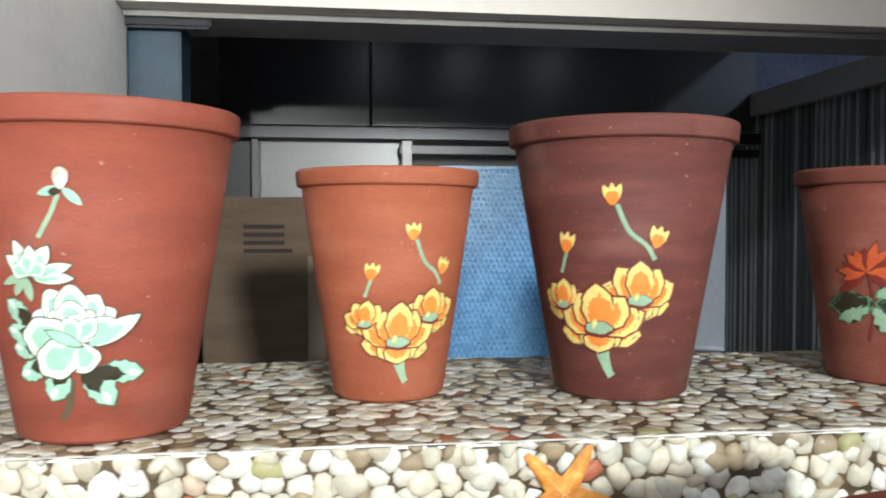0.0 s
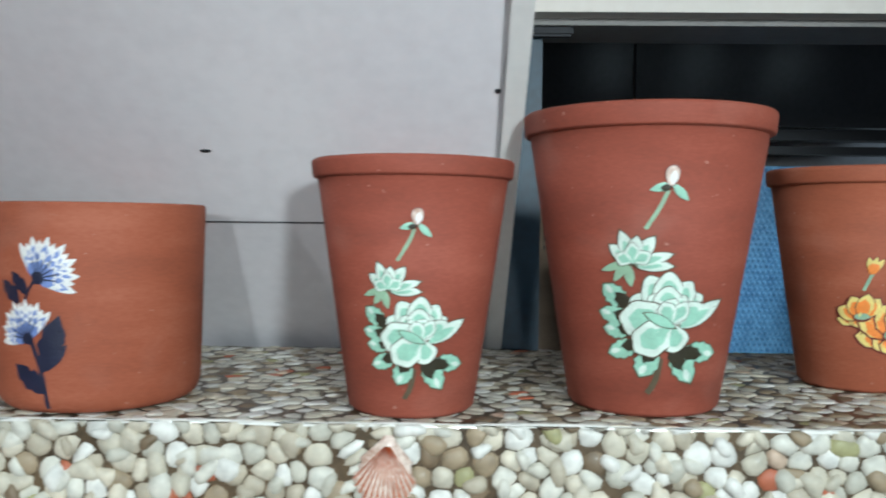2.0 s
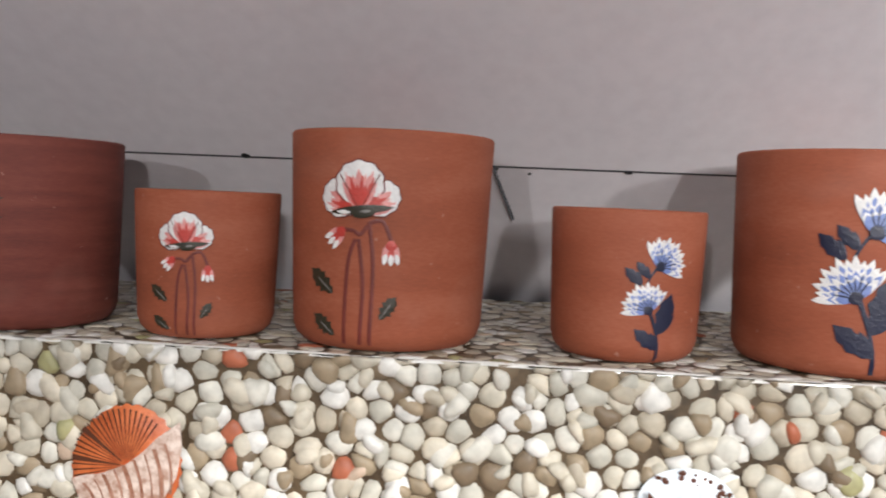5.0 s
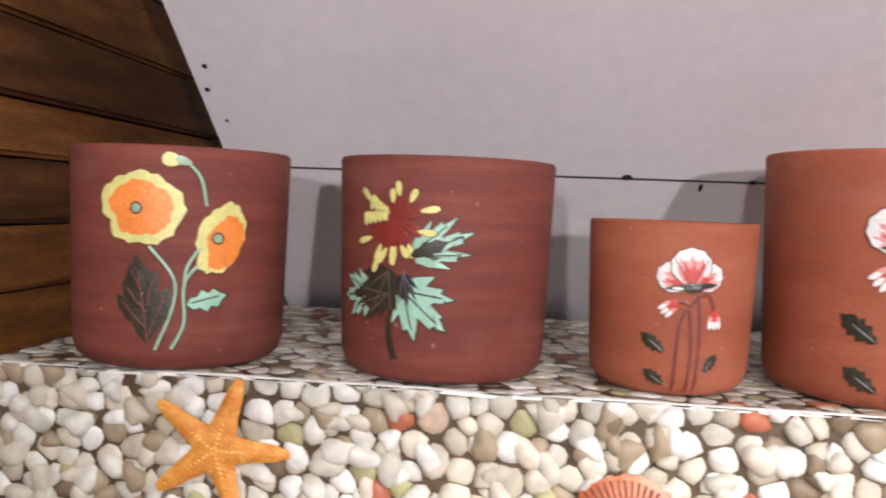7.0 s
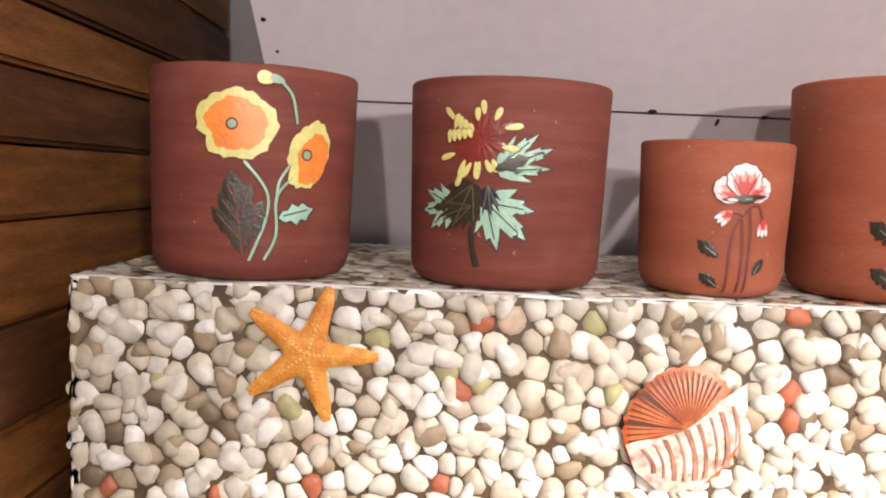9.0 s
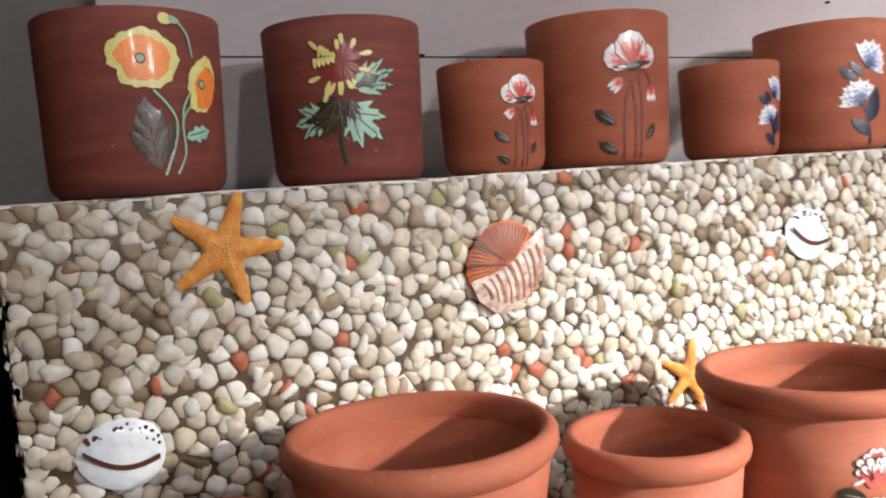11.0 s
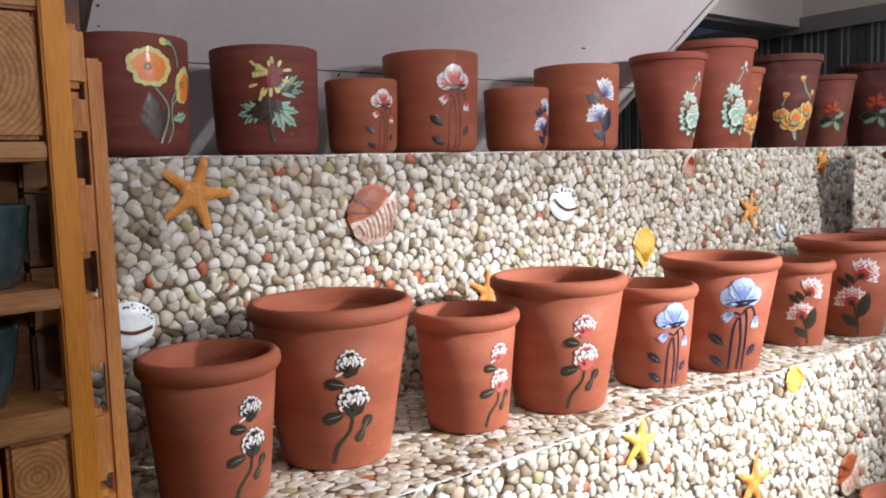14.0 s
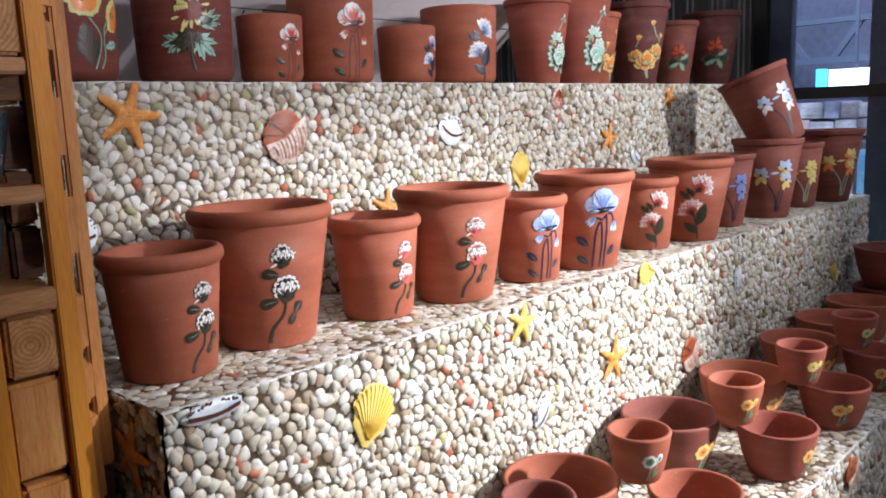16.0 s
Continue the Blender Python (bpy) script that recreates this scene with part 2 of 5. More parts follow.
def part(name, bm, mats, parent=None, label="", smooth=False):
    me = mesh_of(name, bm, mats)
    if smooth:
        me.polygons.foreach_set("use_smooth", [True] * len(me.polygons))
    ob = new(name, me)
    if parent is not None:
        ob.parent = parent
    if label:
        tagged(ob, label)
    return ob


def box(bm, x0, x1, y0, y1, z0, z1, bevel=0.0, turn=None):
    made = bmesh.ops.create_cube(bm, size=1.0)["verts"]
    bmesh.ops.scale(bm, vec=(x1 - x0, y1 - y0, z1 - z0), verts=made)
    if bevel:
        edges = list({e for v in made for e in v.link_edges})
        made = list({v for f in bmesh.ops.bevel(bm, geom=edges, offset=bevel, segments=2, affect="EDGES")["faces"] for v in f.verts} | {v for v in made if v.is_valid})
    m = Matrix.Translation(((x0 + x1) / 2, (y0 + y1) / 2, (z0 + z1) / 2))
    bmesh.ops.transform(bm, matrix=m @ turn if turn else m, verts=made)
    return bm


def block(name, x0, x1, y0, y1, z0, z1, mat, parent=None, bevel=0.0, label="", turn=None):
    return part(name, box(bmesh.new(), x0, x1, y0, y1, z0, z1, bevel, turn), mat, parent, label)


def lathe(bm, profile, segments=64, wobble=0.0):
    """Turns (radius, height) points round the z axis; a radius of 0 closes the end."""
    rings = []
    for k, (r, z) in enumerate(profile):
        if r <= 1e-6:
            rings.append([bm.verts.new((0, 0, z))])
        else:
            ring = []
            for i in range(segments):
                a = 2 * math.pi * i / segments
                rr = r * (1 + wobble * math.sin(2 * a + 1.3) + 0.5 * wobble * math.sin(3 * a + 7 * z))
                ring.append(bm.verts.new((rr * math.cos(a), rr * math.sin(a), z)))
            rings.append(ring)
    for a, b in zip(rings, rings[1:]):
        for i in range(segments):
            j = (i + 1) % segments
            if len(a) == 1 and len(b) == 1:
                continue
            if len(a) == 1:
                bm.faces.new((a[0], b[j], b[i]))
            elif len(b) == 1:
                bm.faces.new((a[i], a[j], b[0]))
            else:
                bm.faces.new((a[i], a[j], b[j], b[i]))
    bmesh.ops.recalc_face_normals(bm, faces=bm.faces)
    return bm


# ---- painted decoration that follows a pot's wall ----
class Paint:
    def __init__(self, wall, height, facing):
        self.wall, self.height, self.facing = wall, height, facing
        self.bm, self.mats = bmesh.new(), []

    def put(self, u, v, layer):
        z = max(0.004, v * self.height)
        r = self.wall(z) + 0.0006 + 0.00018 * layer
        a = self.facing + u * self.height / self.wall(z)
        return self.bm.verts.new((r * math.cos(a), r * math.sin(a), z))

    def slot(self, mat):
        if mat not in self.mats:
            self.mats.append(mat)
        return self.mats.index(mat)

    def shape(self, outline, mat, layer=1, centre=None):
        """A filled outline, star-shaped about its centre, laid on the wall."""
        cu = sum(p[0] for p in outline) / len(outline) if centre is None else centre[0]
        cv = sum(p[1] for p in outline) / len(outline) if centre is None else centre[1]
        slot, rings = self.slot(mat), []
        for f in (0.35, 0.7, 1.0):
            rings.append([self.put(cu + (u - cu) * f, cv + (v - cv) * f, layer + (0.3 if f < 1 else -0.5)) for u, v in outline])
        mid, n = self.put(cu, cv, layer + 0.6), len(outline)
        for i in range(n):
            j = (i + 1) % n
            faces = [self.bm.faces.new((mid, rings[0][i], rings[0][j]))]
            faces += [self.bm.faces.new((a[i], b[i], b[j], a[j])) for a, b in zip(rings, rings[1:])]
            for f in faces:
                f.material_index, f.smooth = slot, True

    def petal(self, u, v, angle, length, width, mat, layer=1, sharp=1.0, rim=None, ragged=0.0, n=7):
        """A petal or leaf from its foot at (u, v); angle in degrees from straight up, to the right."""
        a = radians(angle)
        du, dv = math.sin(a), math.cos(a)
        side = []
        for i in range(n + 1):
            t = i / n
            if sharp < 1:
                t = (1 - math.cos(math.pi * i / n)) / 2
                w = width * 0.5 * math.sin(math.pi * i / n) * (0.7 + 0.55 * t)
            else:
                w = width * 0.5 * math.sin(math.pi * t) ** (0.8 / sharp)
            side.append((t * length, w * (1 + ragged * (1 if i % 2 else -1))))
        pts = [(t, w) for t, w in side] + [(t, -w) for t, w in reversed(side[1:-1])]
        outline = [(u + t * du + w * dv, v + t * dv - w * du) for t, w in pts]
        centre = (u + 0.5 * length * du, v + 0.5 * length * dv)
        if rim is not None:
            grown = [(centre[0] + (p - centre[0]) * 1.13, centre[1] + (q - centre[1]) * 1.13) for p, q in outline]
            self.shape(grown, rim, layer - 0.5, centre)
        self.shape(outline, mat, layer, centre)

    def round(self, u, v, ru, rv, mat, layer=1, waves=0, depth=0.0, n=26, turn=0.0):
        pts = []
        for i in range(n):
            a = 2 * math.pi * i / n
            k = 1 + depth * math.sin(waves * a + turn)
            pts.append((u + ru * k * math.sin(a), v + rv * k * math.cos(a)))
        self.shape(pts, mat, layer, (u, v))

    def stroke(self, points, width, mat, layer=1, taper=1.0):
        """A painted line through the points, rounded between them."""
        line = []
        n = len(points)
        for i in range(n - 1):
            p0, p1, p2, p3 = points[max(0, i - 1)], points[i], points[i + 1], points[min(n - 1, i + 2)]
            for k in range(6):
                t = k / 6
                line.append(tuple(0.5 * (2 * b + (c - a) * t + (2 * a - 5 * b + 4 * c - d) * t * t + (3 * b - a - 3 * c + d) * t ** 3) for a, b, c, d in zip(p0, p1, p2, p3)))
        line.append(tuple(points[-1]))
        slot, rows = self.slot(mat), []
        for i, (u, v) in enumerate(line):
            a, b = line[max(0, i - 1)], line[min(len(line) - 1, i + 1)]
            du, dv = b[0] - a[0], b[1] - a[1]
            k = (math.hypot(du, dv) or 1) * 2 / (width * (1 + (taper - 1) * i / len(line)))
            rows.append([self.put(u - dv / k, v + du / k, layer - 1), self.put(u, v, layer + 0.6), self.put(u + dv / k, v - du / k, layer - 1)])
        for a, b in zip(rows, rows[1:]):
            for i in (0, 1):
                f = self.bm.faces.new((a[i], b[i], b[i + 1], a[i + 1]))
                f.material_index, f.smooth = slot, True

    def frill(self, u, v, angle, length, width, mat, layer=1, rim=None, core=None, waves=3, depth=0.06, n=25):
        """A broad petal that fans out from its foot at (u, v) to a scalloped edge."""
        a = radians(angle)
        du, dv = math.sin(a), math.cos(a)

        def outline(grow, shift):
            pts = [(-0.04 * length, 0.0)]
            for i in range(n):
                f = radians(-132 + 264 * i / (n - 1))
                k = grow * (1 + depth * math.cos(2 * waves * f + shift))
                pts.append((length * (0.56 + 0.44 * math.cos(f) * k), 0.5 * width * k * math.sin(f)))
            return [(u + t * du + w * dv, v + t * dv - w * du) for t, w in pts]
        centre = (u + 0.5 * length * du, v + 0.5 * length * dv)
        if rim is not None:
            self.shape(outline(1.07, 0.0), rim, layer - 0.5, centre)
        self.shape(outline(1.0, 0.0), mat, layer, centre)
        if core is not None:
            self.shape(outline(0.70, 0.8), core, layer + 0.45, centre)

    def lobed(self, u, v, angle, size, mat, layer=1, rim=None, spread=1.0, vein=None):
        """A leaf with five toothed lobes, like a maple's."""
        half = ((0, 1.0), (9, 0.78), (13, 0.82), (22, 0.52), (34, 0.72), (42, 0.90), (50, 0.66), (58, 0.70), (68, 0.42), (84, 0.62), (96, 0.44), (112, 0.32), (150, 0.14))
        turns = list(half) + [(-a, r) for a, r in reversed(half[1:])]
        for grow, m, up in ((1.07, rim, -0.5), (1.0, mat, 0.0)):
            if m is not None:
                pts = [(u + size * grow * r * math.sin(radians(angle + a * spread)), v + size * grow * r * math.cos(radians(angle + a * spread))) for a, r in turns]
                self.shape(pts, m, layer + up, (u + 0.2 * size * math.sin(radians(angle)), v + 0.2 * size * math.cos(radians(angle))))
        if vein is not None:
            for a, r in ((0, 0.82), (42, 0.7), (-42, 0.7)):
                b = radians(angle + a * spread)
                self.stroke([(u, v), (u + r * size * math.sin(b), v + r * size * math.cos(b))], 0.007, vein, layer + 1.4)

    def stem(self, pot, *args, **values):
        self.stroke(*args, **values)
        self.done("painted_stem", pot)

    def leaf(self, pot, *args, **values):
        self.petal(*args, **values)
        self.done("painted_leaf", pot)

    def done(self, name, parent, label=""):
        bmesh.ops.recalc_face_normals(self.bm, faces=self.bm.faces)
        ob = part(name, self.bm, self.mats, parent, label)
        self.bm, self.mats = bmesh.new(), []
        return ob


def peony(p, pot, rng):
    p.stem(pot, [(-0.04, 0.20), (-0.05, 0.13), (-0.073, 0.082)], 0.020, OLIVE)
    p.stem(pot, [(-0.055, 0.73), (-0.075, 0.68), (-0.115, 0.61)], 0.013, SAGE)
    # leaves: dark at the foot, mint at the tips
    for u, v, a, l, w in ((-0.155, 0.365, -50, 0.105, 0.06), (-0.145, 0.325, -78, 0.10, 0.055), (-0.13, 0.285, -86, 0.095, 0.055), (-0.11, 0.245, -112, 0.10, 0.06),
                          (-0.06, 0.235, -158, 0.105, 0.075), (0.0, 0.235, 150, 0.135, 0.075), (0.03, 0.225, 96, 0.125, 0.065)):
        b = radians(a)
        p.petal(u, v, a, l, w, MINT, 1.4, 1.2, OLIVE, 0.10, 9)
        p.petal(u - 0.02 * math.sin(b), v - 0.02 * math.cos(b), a + 6, l * 0.78, w * 0.72, LEAF_DARK, 2.2, 1.0, None, 0.12)
        p.petal(u + 0.6 * l * math.sin(b), v + 0.6 * l * math.cos(b), a + 8, l * 0.34, w * 0.30, MINT_PALE, 2.6)
        p.done("painted_leaf", pot, "mint leaf with a dark foot")
    cu, cv, r, level = -0.03, 0.350, 0.122, 2.0
    for foot, rows in (((0.0, -0.10), ((-66, 1.02, 0.66), (64, 1.0, 0.56), (-32, 1.12, 0.62), (36, 1.06, 0.58), (2, 1.12, 0.64))),
                       ((-0.02, -0.14), ((-40, 0.72, 0.52), (38, 0.70, 0.50), (0, 0.80, 0.58))),
                       ((-0.02, -0.18), ((-24, 0.54, 0.40), (22, 0.54, 0.40))),
                       ((0.12, -0.28), ((56, 0.88, 0.50), (-84, 1.26, 0.86), (168, 0.76, 0.66), (-132, 1.08, 0.80))),
                       ((0.10, -0.30), ((30, 0.66, 0.36), (-20, 0.60, 0.40)))):
        for i, (a, l, w) in enumerate(rows):
            k = 0.96 + 0.08 * rng.random()
            level += 1.1
            p.frill(cu + foot[0] * r, cv + foot[1] * r, a + rng.uniform(-4, 4), r * l * k, r * w * 1.12, MINT_PALE, level, OLIVE, MINT, 2 + i % 2, 0.05)
    p.petal(cu + 0.30 * r, cv - 0.42 * r, 58, r * 1.36, r * 0.44, MINT_PALE, 14, 1.0, OLIVE)
    p.petal(cu + 0.30 * r, cv - 0.40 * r, 59, r * 0.98, r * 0.30, MINT, 14.6)
    p.petal(cu + 0.20 * r, cv - 0.40 * r, -64, r * 0.86, r * 0.26, MINT, 22, 1.0, OLIVE)
    p.done("painted_bloom", pot, "mint green peony bloom")
    cu, cv, r = -0.145, 0.535, 0.085
    for a, l, w in ((-150, 0.85, 0.34), (-110, 1.0, 0.30), (165, 0.95, 0.36)):
        p.petal(cu - 0.02, cv - 0.35 * r, a, r * l, r * w, SAGE, 1.6, 1.0, MAROON)
    for i, (a, l, w) in enumerate(((-52, 1.15, 0.44), (-24, 1.35, 0.44), (92, 1.45, 0.38), (74, 1.45, 0.38), (34, 1.25, 0.50), (4, 1.05, 0.50))):
        p.petal(cu, cv - 0.42 * r, a, r * l, r * w * 1.15, MINT_PALE, 2.4 + 1.1 * i, 1.1, OLIVE)
        p.petal(cu, cv - 0.42 * r, a, r * l * 0.78, r * w * 0.8, MINT, 2.8 + 1.1 * i)
    for a, l, w in ((-70, 0.66, 0.5), (62, 0.66, 0.5), (-6, 0.70, 0.5)):
        p.frill(cu, cv - 0.34 * r, a, r * l, r * w, MINT_PALE, 10 + a * 0.01, OLIVE, MINT, 2, 0.08)
    p.done("painted_bloom", pot, "half-open mint peony bloom")
    p.petal(-0.048, 0.742, 4, 0.062, 0.042, SHELL_PALE, 3, 0.7, MAROON)
    p.petal(-0.045, 0.745, 8, 0.048, 0.026, WHITE, 3.6)
    p.petal(-0.045, 0.748, -106, 0.068, 0.026, MINT, 2)
    p.petal(-0.045, 0.75, 134, 0.075, 0.026, MINT, 2)
    p.petal(-0.045, 0.74, -100, 0.036, 0.022, LEAF_DARK, 3.5)
    p.done("painted_bud", pot)


def lilies(p, pot, rng):
    p.stem(pot, [(-0.105, 0.24), (-0.085, 0.18), (-0.05, 0.11), (-0.04, 0.095)], 0.022, SAGE, 1, 1.3)
    p.stem(pot, [(-0.055, 0.24), (-0.06, 0.17), (-0.045, 0.10)], 0.022, SAGE)
    p.stem(pot, [(-0.03, 0.70), (0.01, 0.61), (0.07, 0.56), (0.10, 0.51)], 0.016, SAGE)
    p.stem(pot, [(-0.21, 0.54), (-0.235, 0.46)], 0.014, SAGE)
    for k, (cu, cv, r) in enumerate(((-0.225, 0.375, 0.112), (0.05, 0.41, 0.150), (-0.085, 0.318, 0.178))):
        drop = -0.30 * r
        turns = (-98, 98, -128, 128, 180, -64, 64, -32, 32, 0)
        for i, a in enumerate(turns):
            length = r * (0.60 + 0.46 * max(0.0, math.cos(radians(a * 0.62))) ** 1.2) * rng.uniform(0.9, 1.08)
            length *= 0.78 if abs(a) > 110 else 0.86 if abs(a) < 40 else 1.0
            p.petal(cu, cv + drop, a + rng.uniform(-6, 6), length, r * 0.60, YELLOW, 2 + 1.2 * i + 0.5 * k, 1.3, MAROON, 0.05)
            p.petal(cu, cv + drop, a, length * 0.84, r * 0.50, ORANGE, 2.4 + 1.2 * i + 0.5 * k, 1.2)
        p.round(cu, cv + drop, r * 0.30, r * 0.17, MAROON, 15.0, 5, 0.05)
        p.round(cu, cv + drop + 0.004, r * 0.26, r * 0.13, SAGE, 15.6, 5, 0.06)
        p.petal(cu - 0.1 * r, cv + drop, 10, r * 0.22, r * 0.10, LIME, 16.2)
        p.done("painted_bloom", pot, "orange bloom edged in yellow")
    for u, v, a in ((-0.045, 0.70, -3), (0.10, 0.555, 18), (-0.215, 0.535, 8)):
        for k in (-24, 24, 0):
            p.petal(u, v, a + k, 0.074, 0.028, YELLOW, 2 + 0.3 * (k == 0), 1.0, MAROON)
        p.petal(u, v - 0.004, a, 0.05, 0.046, ORANGE, 3, 0.7)
        p.done("painted_bud", pot)


def red_flower(p, pot, rng):
    p.stroke([(0.0, 0.5), (0.02, 0.36), (0.0, 0.2)], 0.016, MAROON)
    p.done("painted_stem", pot)
    for u, v, a, s in ((0.02, 0.38, -95, 0.22), (0.0, 0.36, -115, 0.16), (0.02, 0.36, 150, 0.15), (0.03, 0.38, 95, 0.18), (0.03, 0.41, 60, 0.16)):
        p.petal(u, v, a, s, s * 0.55, LEAF_DARK, 1, 1.0)
        p.leaf(pot, u, v, a, s * 0.95, s * 0.42, SAGE if s < 0.17 else LEAF_DARK, 2, 1.0, GREEN, 0.25)
    for i in range(13):
        a = -130 + i * 21
        p.petal(-0.01, 0.52, a, 0.10 + 0.05 * rng.random(), 0.04, RED_ORANGE if i % 3 else RED_DARK, 2 + 0.1 * i, 1.0, MAROON)
    p.done("painted_bloom", pot, "spiky red-orange bloom")


def fan_flower(p, pot, cu, cv, angle, r, pale, deep, cup, spread=70, petals=13):
    """A half-round flower seen from the side, with many notched white tips."""
    for row, (size, n) in enumerate(((1.0, petals), (0.80, petals - 3), (0.58, petals - 6))):
        for i in range(n):
            a = angle - spread + 2 * spread * i / (n - 1)
            k = size * (1.0 - 0.09 * (i % 2) - 0.10 * abs(a - angle) / spread)
            p.petal(cu, cv, a, r * k * 1.05, r * 0.24, pale, 2 + 0.9 * row + 0.05 * (i % 3), 1.3)
            p.petal(cu, cv, a, r * k * 0.90, r * 0.235, deep, 2.45 + 0.9 * row + 0.05 * (i % 3), 1.2)
    for i in range(7):
        p.petal(cu, cv, angle - spread * 0.8 + 0.27 * spread * i, r * (0.5 + 0.1 * (i % 2)), r * 0.045, cup, 5.0)
    p.petal(cu - 0.03 * math.sin(radians(angle)), cv - 0.03 * math.cos(radians(angle)), angle, r * 0.34, r * 0.34, cup, 5.3)
    p.done("painted_bloom", pot)


def asters(p, pot, rng, pale=WHITE, deep=BLUE, dark=NAVY):
    p.stem(pot, [(-0.06, 0.035), (-0.077, 0.18), (-0.135, 0.345)], 0.02, dark, 1, 0.7)
    p.stem(pot, [(-0.08, 0.22), (-0.17, 0.50), (-0.105, 0.65)], 0.014, dark)
    for u, v, a, l in ((-0.20, 0.525, -46, 0.16), (-0.155, 0.57, -40, 0.14), (-0.077, 0.21, 17, 0.28), (-0.065, 0.27, 34, 0.17), (-0.07, 0.11, -50, 0.21), (-0.10, 0.15, -62, 0.14)):
        p.petal(u, v, a + 24, l * 0.62, l * 0.20, dark, 1.8, 1.0)
        p.leaf(pot, u, v, a, l, l * 0.42, dark, 2, 1.0, None, 0.14)
    fan_flower(p, pot, -0.095, 0.645, 40, 0.20, pale, deep, dark)
    fan_flower(p, pot, -0.150, 0.365, -28, 0.185, pale, deep, dark)


def drooping_poppy(p, pot, rng, pale=WHITE, deep=PINK, heart=RED, dark=NAVY):
    line = MAROON if heart is RED else dark
    leaf = LEAF_DARK if heart is RED else NAVY
    for pts in ([(-0.02, 0.515), (-0.055, 0.39), (-0.07, 0.04)], [(-0.005, 0.515), (0.018, 0.30), (0.005, 0.04)], [(0.04, 0.59), (0.062, 0.39), (0.05, 0.04)],
                [(0.04, 0.585), (0.10, 0.595), (0.14, 0.51)], [(0.035, 0.575), (0.0, 0.535), (-0.03, 0.55), (-0.075, 0.555)]):
        p.stem(pot, pts, 0.018, line)
    for u, v, a, l in ((-0.125, 0.265, -52, 0.17), (-0.115, 0.075, -54, 0.15), (0.095, 0.16, 34, 0.13)):
        p.petal(u, v, a, l, l * 0.44, leaf, 2, 1.0, None, 0.28, 9)
        for k in (-26, 26):
            p.petal(u + 0.4 * l * math.sin(radians(a)), v + 0.4 * l * math.cos(radians(a)), a + k, l * 0.44, l * 0.13, leaf, 2.2)
        p.leaf(pot, u, v, a, l * 0.7, l * 0.04, GREY, 3.2)
    for i, (a, l, w) in enumerate(((-60, 0.205, 0.165), (56, 0.195, 0.150), (-3, 0.222, 0.215))):
        p.frill(0.0, 0.635, a, l, w, pale, 2 + 1.6 * i, MAROON if heart is RED else BLUE, None, 5, 0.035, 41)
        for k in range(7):
            b = a + (k - 3) * (9 if i < 2 else 10)
            p.petal(0.0, 0.635, b, l * (0.80 + 0.10 * (k % 2) - 0.03 * abs(k - 3)), 0.042, deep, 2.5 + 1.6 * i + 0.02 * (k % 3), 1.3)
        for k in range(6):
            b = a + (k - 2.5) * (9 if i < 2 else 10)
            p.petal(0.0, 0.635, b, l * (0.60 + 0.14 * (k % 2)), 0.030, heart, 2.9 + 1.6 * i + 0.02 * (k % 3))
    for a, l in ((-31, 0.19), (27, 0.185)):
        p.stroke([(0.0, 0.64), (l * math.sin(radians(a)), 0.635 + l * math.cos(radians(a)))], 0.006, line if heart is RED else dark, 7.0)
    p.petal(-0.145, 0.628, 84, 0.30, 0.040, leaf, 8.0, 1.2)
    p.petal(-0.03, 0.615, 70, 0.11, 0.05, leaf, 8.6, 0.7)
    p.petal(-0.11, 0.632, 92, 0.07, 0.018, pale, 9.2)
    p.petal(0.0, 0.635, 84, 0.05, 0.014, GREY, 9.6)
    p.done("painted_bloom", pot, "scalloped poppy bloom")
    for u, v, a in ((-0.07, 0.56, 228), (0.14, 0.515, 180)):
        for k in (-20, 20, 0):
            p.petal(u, v, a + k, 0.105, 0.036, deep if k else heart, 2.5 + 0.2 * (k == 0), 1.0, None)
            p.petal(u + 0.06 * math.sin(radians(a + k)), v + 0.06 * math.cos(radians(a + k)), a + k * 0.6, 0.055, 0.024, pale, 3.2 + 0.2 * (k == 0))
        p.petal(u, v, a, 0.045, 0.05, heart, 3.6, 0.7)
        p.done("painted_bud", pot)


